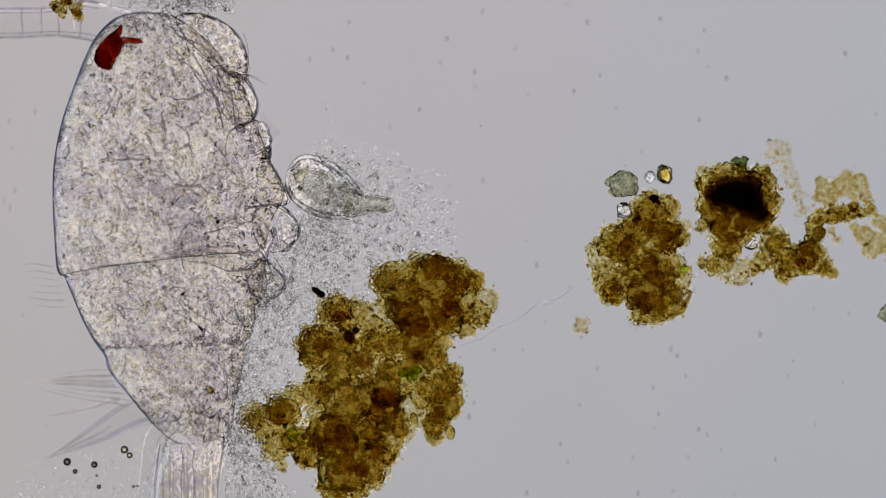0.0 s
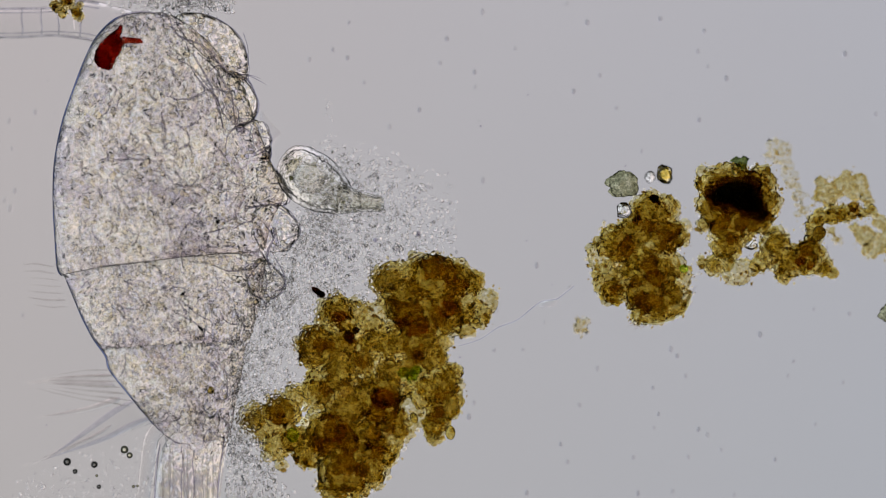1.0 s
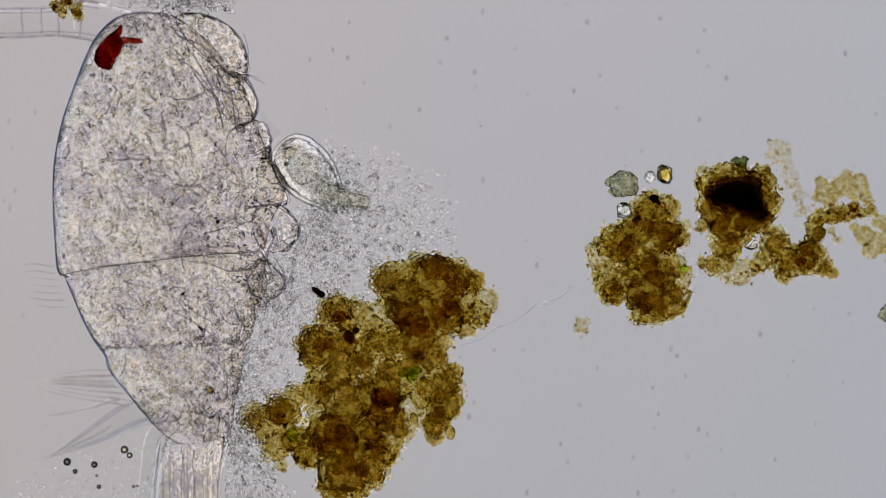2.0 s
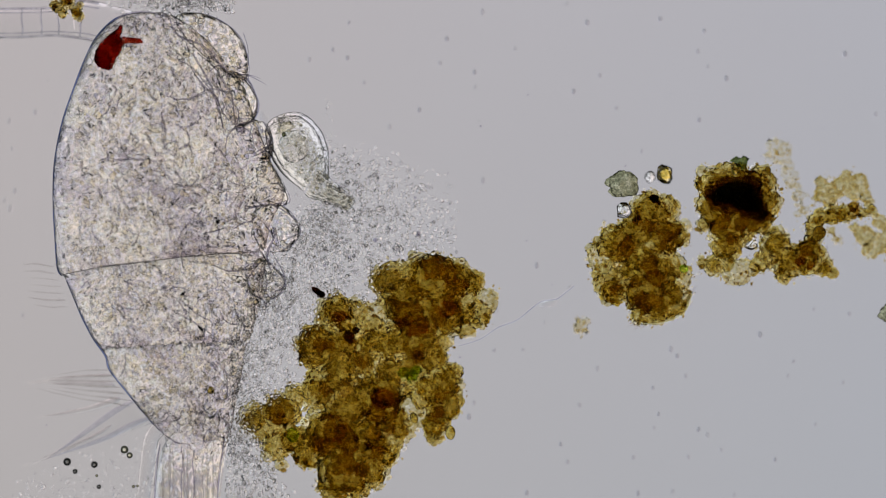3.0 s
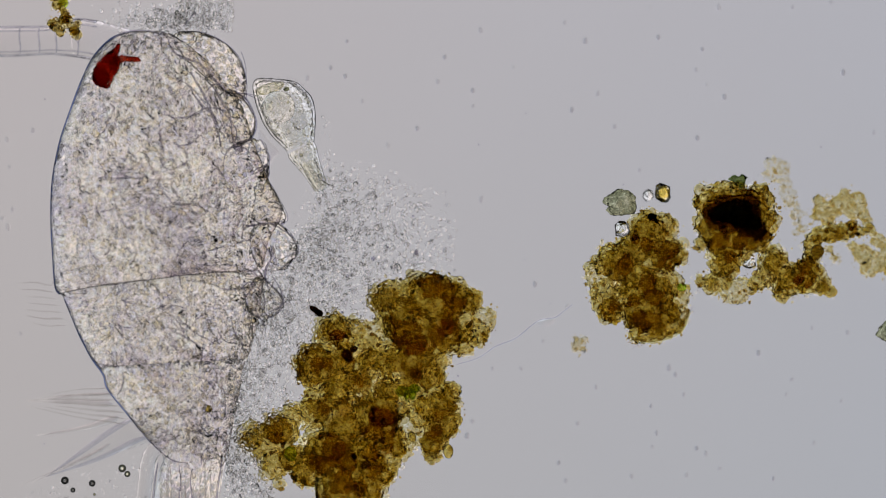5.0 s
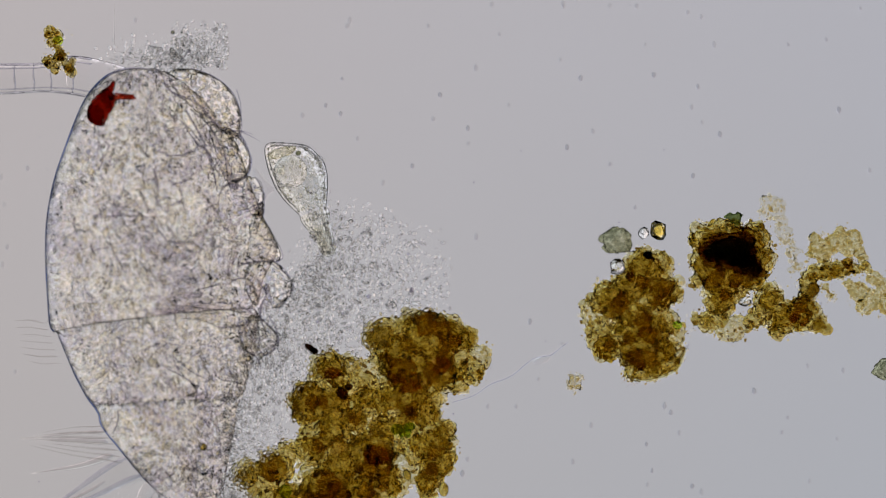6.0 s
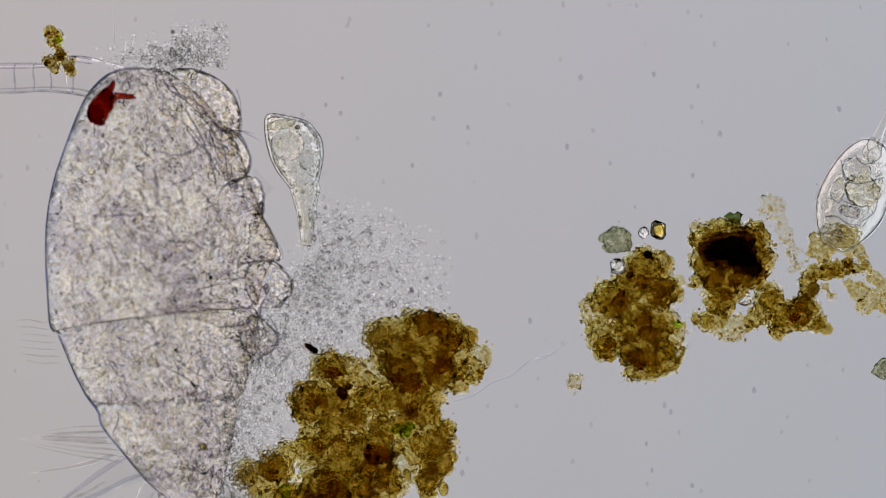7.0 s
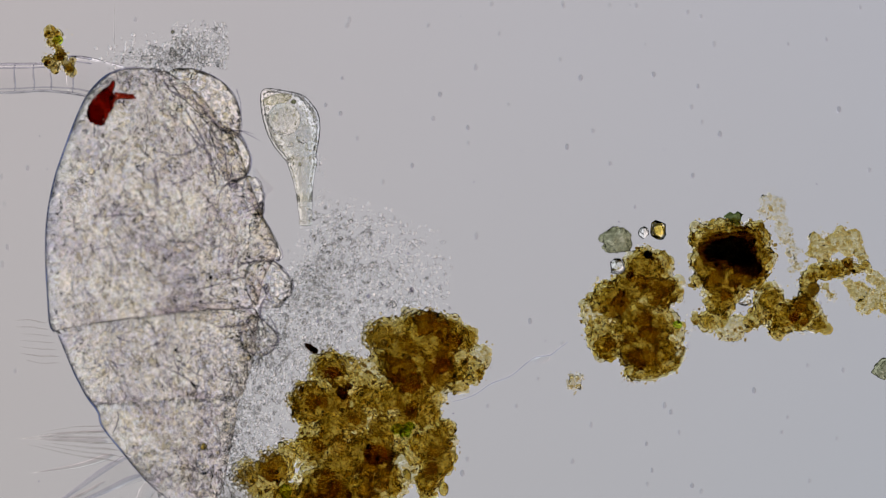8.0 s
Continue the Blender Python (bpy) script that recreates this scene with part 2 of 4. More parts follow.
def lean(u, v):
    """The body rings slant: their joints rise to the right."""
    return v - np.interp(v, (300, 480, 620, 720), (0, 0.2, 0.12, 0)) * max(0, u - 110) * (1 - 0.0012 * max(0, u - 110))


def loft(name, rows, material, steps=60, around=48, wobble=0.0, seed=0, square=1.0, slant=False, thin=0.0):
    """A hull through stations (v, left u, right u, low z, high z), lying along v."""
    st = smooth_rows(rows, steps)
    vs, fs = [], []
    for i, (v, a, b, lo, hi) in enumerate(st):
        for j in range(around):
            t = 2 * math.pi * j / around
            cx, cz = math.cos(t), math.sin(t)
            cx = math.copysign(abs(cx) ** square, cx)
            cz = math.copysign(abs(cz) ** square, cz) * (1 - thin * max(0, cx))
            u = (a + b) / 2 + (b - a) / 2 * cx
            p = S(u, lean(u, v) if slant else v, (lo + hi) / 2 + (hi - lo) / 2 * cz)
            vs.append(p)
    vs = np.array(vs)
    vs = vs + np.array((0.6, 0.6, 1)) * (wobble * layered(vs, 9, (seed, 0, 0)))[:, None]
    n = around
    for i in range(steps - 1):
        for j in range(n):
            fs.append((i * n + j, i * n + (j + 1) % n, (i + 1) * n + (j + 1) % n, (i + 1) * n + j))
    fs.append(tuple(reversed(range(n))))
    fs.append(tuple(range((steps - 1) * n, steps * n)))
    me = mesh_np(name, vs, fs, material)
    bm = bmesh.new()
    bm.from_mesh(me)
    bmesh.ops.recalc_face_normals(bm, faces=bm.faces)
    bm.to_mesh(me)
    bm.free()
    return me


def crumpled(name, rows, material, step=2.0, size=115, depth=0.0108, slant=False, seed=0, soft=14, calm=1.0):
    """A flat sheet of crumpled matter between left and right edges: stations (v, left u, right u, low z, high z)."""
    a = np.array(rows)
    lines = max(8, int((a[-1, 0] - a[0, 0]) / step))
    cols = max(8, int((a[:, 2] - a[:, 1]).max() / step))
    vs = []
    rows_v = np.linspace(a[0, 0], a[-1, 0], lines)
    l, r, lo, hi = (np.interp(rows_v, a[:, 0], a[:, k])[:, None] for k in (1, 2, 3, 4))
    u = l + (r - l) * np.linspace(0, 1, cols)[None]
    v = np.repeat(rows_v[:, None], cols, 1)
    end = np.minimum(v - a[0, 0], a[-1, 0] - v)
    fade = np.clip(np.minimum(np.minimum(u - l, r - u), end) / soft, 0, 1)
    fade = (fade * (2 - fade) * np.clip((r - l) / 34, 0.15, 1) * np.interp(v, (760, 840), (1, calm))).ravel()
    mid = np.repeat((lo + hi) / 2, cols, 1).ravel()
    if slant:
        d = np.maximum(0, u - 110)
        v = v - np.interp(v, (300, 480, 620, 720), (0, 0.2, 0.12, 0)) * d * (1 - 0.0012 * d)
    flat = np.stack((su(u).ravel(), sv(v).ravel(), np.zeros(u.size)), 1)
    for side in (1, -1):
        off = np.array((seed * 1.7, 11.0 * side, 3.1))
        warp = flat.copy()
        for k in (0, 1):
            warp[:, k] += 0.03 * grad_noise(flat, 9, off + 7 * k) + 0.008 * grad_noise(flat, 38, off + 3 * k)
        h = grad_noise(warp, size, off) + 0.45 * grad_noise(warp, size * 2.1, -off) + 0.5 * grad_noise(flat, 22, off)
        vs.append(np.stack((flat[:, 0], flat[:, 1], mid + fade * (side * 0.006 + depth * h)), 1))
    vs = np.vstack(vs)
    n = lines * cols
    k = (np.arange(lines - 1)[:, None] * cols + np.arange(cols - 1)[None]).ravel()
    fs = np.vstack((np.stack((k, k + cols, k + cols + 1, k + 1), 1), np.stack((n + k, n + k + 1, n + k + cols + 1, n + k + cols), 1)))
    return mesh_np(name, vs, fs, material)


def tube(name, rows, material, around=12, steps=None, flat=1.0):
    """A tube along stations (u, v, z, radius); u, v and radius in micrometres."""
    steps = steps or max(6, 5 * len(rows))
    st = smooth_rows(rows, steps)
    pts = [S(u, v, z) for u, v, z, r in st]
    vs, fs = [], []
    for i, p in enumerate(pts):
        d = (pts[min(i + 1, steps - 1)] - pts[max(i - 1, 0)]).normalized()
        side = d.cross(Vector((0, 0, 1))).normalized()
        up = side.cross(d)
        r = max(st[i][3], 0.05) / 1000
        for j in range(around):
            t = 2 * math.pi * j / around
            vs.append(p + side * (r * math.cos(t)) + up * (r * flat * math.sin(t)))
    n = around
    for i in range(steps - 1):
        for j in range(n):
            fs.append((i * n + j, i * n + (j + 1) % n, (i + 1) * n + (j + 1) % n, (i + 1) * n + j))
    fs.append(tuple(reversed(range(n))))
    fs.append(tuple(range((steps - 1) * n, steps * n)))
    return mesh_np(name, vs, fs, material)


def grains(name, places, radii, material, rng, sub=1, stretch=0.5):
    """Many small rounded bodies in one mesh."""
    bv, bf = ICO[sub]
    vs, fs = [], []
    for k, (p, r) in enumerate(zip(places, radii)):
        q = Euler(rng.uniform(0, 6.28, 3)).to_matrix()
        sc = np.array((1 + stretch * rng.uniform(0, 1.6), 1, 1 - 0.3 * stretch * rng.uniform(0, 1)))
        vs.append((bv * sc * r / 1000) @ np.array(q).T + np.array(p))
        fs.append(bf + k * len(bv))
    return mesh_np(name, np.vstack(vs), np.vstack(fs), material)


rng = np.random.default_rng(7)


# ---- structure: slide and illuminator ----
def build_slide():
    bm = bmesh.new()
    bmesh.ops.create_cube(bm, size=1.0, matrix=Matrix.Diagonal((7.6, 4.0, 1.0, 1)))
    bmesh.ops.bevel(bm, geom=bm.edges[:], offset=0.06, segments=3, affect="EDGES")
    bmesh.ops.translate(bm, verts=bm.verts, vec=(0, 0, -0.5))
    me = bpy.data.meshes.new("ground")
    bm.to_mesh(me)
    bm.free()
    return tagged(new("ground", finish(me, SLIDE_GLASS, False)), "clear glass microscope slide under the water film", "glass slide", kind="structure")


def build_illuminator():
    it = thing("microscope_lamp", "round microscope lamp with painted glow in an added black metal housing", "lamp", (0, 0, LAMP_Z - 0.5))
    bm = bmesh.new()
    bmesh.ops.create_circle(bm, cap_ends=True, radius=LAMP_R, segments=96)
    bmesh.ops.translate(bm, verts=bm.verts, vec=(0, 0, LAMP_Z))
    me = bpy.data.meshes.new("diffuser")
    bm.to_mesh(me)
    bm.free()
    part("diffuser", finish(me, LAMP, False), it, "glowing disc with painted ring and tint")
    # housing ring is added around the disc, out of view
    ring = [(LAMP_R + 0.02, -0.5), (LAMP_R + 0.25, -0.5), (LAMP_R + 0.25, 0.1), (LAMP_R + 0.2, 0.15), (LAMP_R + 0.02, 0.15)]
    vs, fs, n = [], [], 96
    for i in range(n):
        a = 2 * math.pi * i / n
        vs += [(r * math.cos(a), r * math.sin(a), LAMP_Z + z) for r, z in ring]
    k = len(ring)
    for i in range(n):
        for j in range(k):
            fs.append((i * k + j, ((i + 1) % n) * k + j, ((i + 1) % n) * k + (j + 1) % k, i * k + (j + 1) % k))
    part("housing", mesh_np("housing", vs, fs, METAL, False), it, "black metal ring")


build_slide()
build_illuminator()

# ---- the dead copepod ----
HEAD = [(23, 255, 285, 0.09, 0.137), (27, 225, 302, 0.083, 0.155), (40, 198, 325, 0.069, 0.182), (70, 170, 365, 0.048, 0.209), (110, 150, 400, 0.034, 0.227),
        (160, 131, 432, 0.027, 0.245), (220, 111, 452, 0.024, 0.254), (290, 98, 480, 0.023, 0.263), (360, 96, 503, 0.023, 0.263), (420, 99, 480, 0.023, 0.263),
        (473, 103, 470, 0.024, 0.254), (487, 110, 464, 0.048, 0.218)]
THORAX = [(485, 112, 462, 0.055, 0.209), (497, 119, 470, 0.024, 0.245), (550, 140, 465, 0.023, 0.245), (600, 163, 450, 0.023, 0.236), (626, 180, 440, 0.055, 0.191)]
REAR = [(626.5, 181, 439, 0.056, 0.19), (640, 189, 432, 0.024, 0.218), (660, 195, 430, 0.024, 0.227), (700, 229, 420, 0.023, 0.218), (750, 272, 410, 0.023, 0.2),
        (776, 294, 403, 0.03, 0.175), (800, 286, 398, 0.045, 0.15), (850, 278, 392, 0.06, 0.13), (900, 275, 386, 0.06, 0.125), (990, 280, 380, 0.065, 0.12)]


# limb stumps along the belly: stations (v, left u, right u, low z, high z), label, granules
LOBES = [
    ([(24, 326, 352, 0.1, 0.13), (31, 312, 378, 0.08, 0.16), (48, 312, 408, 0.06, 0.18), (70, 330, 428, 0.06, 0.19), (92, 352, 437, 0.06, 0.19), (115, 378, 441, 0.07, 0.18), (134, 402, 441, 0.1, 0.15), (146, 420, 439, 0.115, 0.13)],
     "clear rounded limb stump beside the head", 220),
    ([(126, 385, 412, 0.12, 0.15), (138, 384, 433, 0.1, 0.18), (155, 390, 446, 0.08, 0.2), (182, 398, 459, 0.08, 0.2), (204, 404, 455, 0.09, 0.19), (217, 410, 446, 0.11, 0.17), (227, 416, 430, 0.13, 0.15)],
     "clear bulging limb stump with folds", 70),
    ([(216, 452, 466, 0.12, 0.14), (224, 445, 474, 0.1, 0.17), (242, 443, 480, 0.09, 0.18), (258, 446, 481, 0.09, 0.18), (276, 454, 481, 0.1, 0.17), (287, 466, 477, 0.12, 0.15)], "small clear limb stump", 40),
    ([(264, 468, 476, 0.1, 0.13), (285, 460, 479, 0.08, 0.16), (310, 455, 494, 0.07, 0.17), (335, 452, 506, 0.07, 0.17), (352, 450, 513, 0.08, 0.16), (361, 455, 509, 0.09, 0.15), (368, 468, 486, 0.11, 0.13)],
     "clear three-cornered limb stump", 60),
    ([(362, 470, 496, 0.12, 0.14), (372, 452, 511, 0.1, 0.17), (388, 446, 524, 0.08, 0.18), (404, 446, 532, 0.08, 0.18), (418, 448, 531, 0.08, 0.18), (431, 456, 521, 0.1, 0.17), (446, 468, 508, 0.12, 0.14)],
     "clear rounded limb stump with dark folds", 80),
    ([(460, 458, 474, 0.12, 0.14), (474, 440, 488, 0.1, 0.16), (490, 436, 503, 0.09, 0.17), (504, 438, 507, 0.09, 0.17), (518, 446, 500, 0.1, 0.16), (530, 460, 484, 0.12, 0.14)], "clear rounded limb stump", 60),
]


def inside_rows(rows, count, shrink=0.93, slant=True, gap=0.0):
    """Random places inside a lofted hull, at most one on each square of side gap of the stage."""
    a = np.array(rows)
    out, taken = [], set()
    while len(out) < count:
        v = rng.uniform(a[0, 0], a[-1, 0])
        l, r, lo, hi = (np.interp(v, a[:, 0], a[:, k]) for k in (1, 2, 3, 4))
        if slant and rng.random() > (r - l) / 420:
            continue
        x, w = rng.uniform(-1, 1), rng.uniform(-1, 1)
        if x * x + w * w < shrink:
            u = (l + r) / 2 + (r - l) / 2 * x
            square = (u // gap, v // gap) if gap else len(out)
            if square in taken:
                continue
            taken.add(square)
            out.append(S(u, lean(u, v) if slant else v, (lo + hi) / 2 + (hi - lo) / 2 * w)[:])
    return out


cells = np.random.default_rng(21)


def build_copepod():
    it = thing("copepod", "dead decaying copepod, clear empty shell full of granules", "crustacean", S(290, 440, 0))
    for name, rows, label, count in (("head_shield", HEAD, "clear rounded head shield", 2000), ("thorax_segment", THORAX, "clear body ring", 950),
                                     ("tail_segment", REAR, "narrowing clear body ring running out into the tail stem", 700)):
        shell = part(name, loft(name, rows, CUTICLE, wobble=0.004, square=0.75, slant=True, thin=0.85), it, label)
        slab = [(v, a + 3, b + 2, lo * 0.5 + hi * 0.5, lo * 0.45 + hi * 0.55) for v, a, b, lo, hi in rows]
        part("flesh", crumpled("flesh", slab, FLESH, slant=True, seed=count, calm=0.25), shell, "crumpled grey flesh inside the shell")
        slab = [(v, a + 8, b - 6, lo * 0.85 + hi * 0.15, lo * 0.75 + hi * 0.25) for v, a, b, lo, hi in rows]
        part("flesh", crumpled("flesh", slab, FLESH_DEEP, 2.0, 95, 0.0112, True, count + 5, 24, 0.1), shell, "crumpled grey flesh inside the shell")
        places = inside_rows([r for r in rows if r[0] < 800], count, gap=5.0)
        part("tissue", grains("tissue", places, rng.gamma(3, 0.58, count) + 0.9, GRANULE, rng, 1, 1.3), shell, "grey granular tissue", "stuff")
        places = []
        for p in inside_rows([r for r in rows if r[0] < 740], count, 0.8):
            if 0.172 < p[2] < 0.215 and all(math.hypot(p[0] - q[0], p[1] - q[1]) > 0.011 for q in places):
                places.append(p)
        part("cell", grains("cell", places, cells.uniform(2.2, 4.8, len(places)), CELL, cells, 2, 0.5), shell, "clear rounded cells", "stuff")
    for rows in (HEAD[1:], THORAX[1:], REAR[:5]):
        part("shell_edge", tube("shell_edge", [(r[1] + 2.0, lean(r[1], r[0]), (r[3] + r[4]) / 2, 2.8) for r in rows], EDGE, 8), it, "thin blue-grey shell edge")
    eye = loft("eye", [(45, 218, 220, 0.15, 0.16), (54, 208, 217, 0.14, 0.17), (66, 196, 214, 0.13, 0.18), (80, 182, 216, 0.12, 0.19), (95, 172, 212, 0.11, 0.2), (110, 170, 207, 0.12, 0.19), (120, 176, 202, 0.13, 0.18), (125, 184, 195, 0.14, 0.17)], EYE_RED, 60, 40, 0.006)
    for p in eye.vertices:
        p.co.xy += Vector((0.0035 * float(layered([p.co], 55)[0]), 0.0035 * float(layered([p.co], 55, (9, 0, 0))[0])))
    eye = part("eye", eye, it, "dark red eye spot")
    part("eye_core", lump("eye_core", 186, 106, 0.15, 14, 16, 14, EYE_DARK, 0.2, 2, 3), eye, "deep red-black core")
    part("eye_branch", tube("eye_branch", [(209, 80, 0.16, 4), (215, 77, 0.16, 6.5), (226, 74, 0.16, 5.5), (238, 74, 0.16, 4.5), (248, 75, 0.16, 4.5), (255, 78, 0.16, 1)], EYE_RED), eye)
    for rows, label, count in LOBES:
        lobe = part("limb_base", loft("limb_base", rows, FAINT, 44, 36, 0.003), it, label)
        inset = [(v, a + 1, b - 2, lo, hi) for v, a, b, lo, hi in rows]
        part("flesh", crumpled("flesh", inset, FLESH, depth=0.006, seed=count, soft=7), lobe, "crumpled grey flesh")
        if count > 200:
            low = [(v, a + 4, b - 6, lo, lo + 0.03) for v, a, b, lo, hi in rows]
            part("flesh", crumpled("flesh", low, FLESH, 2.4, 80, 0.009, False, count + 5, 14), lobe, "crumpled grey flesh")
        places = inside_rows(rows, count, 0.9, False)
        part("tissue", grains("tissue", places, rng.gamma(3, 0.6, count) + 1.0, GRANULE, rng, 1, 0.9), lobe, "grey granular tissue", "stuff")
        part("rim", tube("rim", [(b, v, (lo + hi) / 2, 1.1) for v, a, b, lo, hi in rows], FOLD, 8), lobe)
    part("membrane", loft("membrane", [(198, 462, 466, 0.04, 0.05), (218, 460, 482, 0.03, 0.06), (236, 462, 498, 0.03, 0.06), (247, 468, 488, 0.03, 0.06), (264, 474, 480, 0.04, 0.05)], VEIL, 30, 24), it, "thin clear membrane")
    for a, b in (((410, 128), (474, 152)), ((415, 134), (462, 140)), ((432, 60), (441, 118)), ((330, 15), (352, -12))):
        part("hair", tube("hair", [(*a, 0.14, 0.9), ((a[0] + b[0]) / 2 + 3, (a[1] + b[1]) / 2 - 3, 0.14, 0.8), (*b, 0.14, 0.3)], FOLD, 6), it)
    muscles = [((300, 95), (330, 130), (345, 175), (340, 215)), ((365, 120), (395, 160), (415, 210), (440, 240)), ((270, 330), (300, 350), (340, 345), (370, 320)), ((215, 300), (230, 270), (262, 262), (290, 285)),
               ((290, 430), (350, 428), (410, 440), (465, 455)), ((285, 455), (345, 452), (400, 462), (450, 480)), ((390, 270), (420, 300), (430, 345), (415, 390)), ((360, 235), (385, 255), (392, 290), (370, 315)),
               ((440, 385), (465, 400), (480, 430), (470, 460)), ((300, 560), (330, 590), (370, 600), (405, 640)), ((250, 600), (290, 640), (340, 650)), ((330, 690), (350, 730), (350, 770))]
    for k, row in enumerate(muscles):
        r = 7 + 3 * (k % 3)
        part("muscle", tube("muscle", [(u, v, 0.13, r * (0.55 if i in (0, len(row) - 1) else 1)) for i, (u, v) in enumerate(row)], MUSCLE, 16, 30, 0.6), it, "clear purple-grey muscle strand")
    for u, v, ru, rv, z in ((155, 320, 26, 24, 0.2), (335, 345, 32, 26, 0.2), (245, 300, 30, 26, 0.2)):
        part("organ", lump("organ", u, v, z, ru, rv, 16, CLEAR, 0.12, 1.6, 4, 0, u), it, "clear rounded inner organ")
    path = [(-60, 42, 0.03, 26), (30, 41, 0.03, 26), (85, 39, 0.03, 25), (108, 37, 0.03, 28), (142, 35, 0.03, 34), (175, 40, 0.05, 35), (225, 55, 0.06, 36)]
    ant = part("antenna", tube("antenna", path, ANTENNA, 24, 40), it, "clear jointed antenna")
    for side, share in ((1, 0.97), (-1, 0.97), (1, 0.72), (-1, 0.72)):
        part("wall", tube("wall", [(u, v + side * share * r, z, 2.2 if share > 0.8 else 1.5) for u, v, z, r in path[:6]], ANTENNA_WALL, 10, 40), ant, "grey wall of the antenna")
    for a in (40, 74, 104, 142):
        v, r = (float(np.interp(a, [p[0] for p in path], [p[k] for p in path])) for k in (1, 3))
        part("joint", tube("joint", [(a, v - r * 0.9, 0.05, 1.2), (a - 1, v - r * 0.3, 0.06, 1.7), (a + 1, v + r * 0.4, 0.06, 1.7), (a, v + r * 0.9, 0.05, 1.2)], ANTENNA_WALL, 8), ant)
    part("hair", tube("hair", [(217, 8, 0.05, 1.2), (216, -50, 0.05, 1.0), (218, -120, 0.05, 0.4)], SETA, 6), it)
    for k, (a, b, r0, r1) in enumerate(((262, 252, 13, 11), (285, 272, 10, 8))):
        part("leg", tube("leg", [(a + 34, 742, 0.08, r0), (a + 8, 775, 0.07, r0), (a, 820, 0.06, r0), (b, 900, 0.05, r1), (b - 6, 990, 0.05, r1 * 0.8)], FAINT, 20), it, "clear hanging leg")
    for cu, cv, eu, ev, base, tip, count, wide in ((222, 686, 48, 677, 34, 7, 7, 2.0), (110, 508, 32, 502, 36, 34, 7, 1.6)):
        for k in range(count):
            f = 2 * k / (count - 1) - 1
            s = rng.uniform(0.62, 1.0)
            a, b = cu + 0.35 * f * base, cv + f * base
            tu, tv = a + (eu - a) * s, b + (ev + f * tip - b) * s
            w = wide * rng.uniform(0.5, 1.2)
            part("seta", tube("seta", [(a, b, 0.08, w * 0.3), (a * 0.8 + tu * 0.2, b * 0.8 + tv * 0.2, 0.07, w), ((a + tu) / 2, (b + tv) / 2 + f * 3, 0.06, w * 0.8), (tu, tv, 0.05, 0.3)], SETA, 8, 14), it)
    for a, b, c, w in (((200, 752), (150, 778), (40, 826), 3), ((190, 760), (140, 786), (60, 822), 3), ((215, 705), (150, 725), (70, 738), 6), ((205, 664), (140, 668), (50, 677), 4), ((205, 682), (140, 679), (48, 677), 5)):
        part("spine", tube("spine", [(*a, 0.06, w * 0.2), (a[0] * 0.8 + b[0] * 0.2, a[1] * 0.8 + b[1] * 0.2, 0.06, w), (*b, 0.05, w * 0.75), (*c, 0.05, 0.4)], SPINE, 14, 20, 0.6), it, "long clear tapering spine")
    part("spine", tube("spine", [(275, 716, 0.06, 30), (236, 734, 0.05, 25), (190, 758, 0.05, 17), (140, 782, 0.05, 9), (80, 813, 0.05, 1)], FAINT, 20, 24, 0.5), it, "broad clear tapering spine")
    for row in (((252, 702), (205, 727), (150, 766), (92, 807)), ((272, 738), (238, 750), (180, 778), (86, 811))):
        part("spine_edge", tube("spine_edge", [(u, v, 0.05, r) for (u, v), r in zip(row, (2, 5, 4, 0.5))], SPINE_EDGE, 12, 24, 0.6), it, "blue-grey edge of the broad spine")
    for k in range(9):
        u = 289 + 11.3 * k + rng.normal(0, 1.5)
        part("stripe", tube("stripe", [(u + rng.normal(0, 2), 772 + rng.uniform(0, 25), 0.1, 0.5), (u, 830, 0.11, rng.uniform(1.0, 2.6)), (u + rng.normal(0, 2), 900, 0.11, rng.uniform(1, 2.4)), (u, 985, 0.1, 0.5)], SETA, 8), it)
    joint = [tuple((u, lean(u, 487)) for u in (110, 150, 190, 230, 270, 310, 350, 390, 420))]
    head_folds = [((185, 286), (250, 285), (310, 286)), ((288, 200), (290, 216), (293, 235), (292, 250), (289, 266)), ((302, 30), (306, 50), (322, 68), (360, 82), (385, 110), (410, 132)),
                  ((340, 120), (365, 150), (390, 185)), ((330, 80), (350, 110), (372, 150), (390, 200), (398, 240)), ((350, 95), (380, 120), (400, 150), (412, 170), (418, 225)),
                  ((345, 172), (365, 162), (385, 160), (412, 168)), ((200, 42), (215, 32), (240, 24), (270, 24), (300, 33)), ((205, 300), (215, 345), (240, 385))]
    limb_folds = [((410, 132), (440, 150), (458, 185), (450, 212), (425, 222), (405, 240), (400, 262)), ((485, 408), (484, 425), (476, 442), (474, 460), (480, 478)), ((463, 462), (448, 482), (436, 498), (428, 510)),
                  ((428, 480), (440, 476), (450, 475)), ((415, 405), (430, 396), (445, 392), (455, 383)), ((440, 370), (470, 364), (505, 360)), ((505, 425), (520, 418), (532, 412)), ((470, 398), (478, 408), (485, 420)),
                  ((472, 520), (485, 528), (500, 515)), ((452, 272), (465, 264), (478, 258)), ((432, 225), (446, 238), (450, 255)), ((395, 160), (412, 180), (424, 200), (420, 222)), ((370, 130), (385, 118), (396, 122))]
    part("dark_spot", lump("dark_spot", 486, 412, 0.14, 5, 9, 4, FOLD, 0.4, 2, 3), it, "dark grey spot")
    part("dark_spot", lump("dark_spot", 427, 231, 0.14, 8, 5, 4, FOLD, 0.4, 2, 3), it, "dark grey spot")
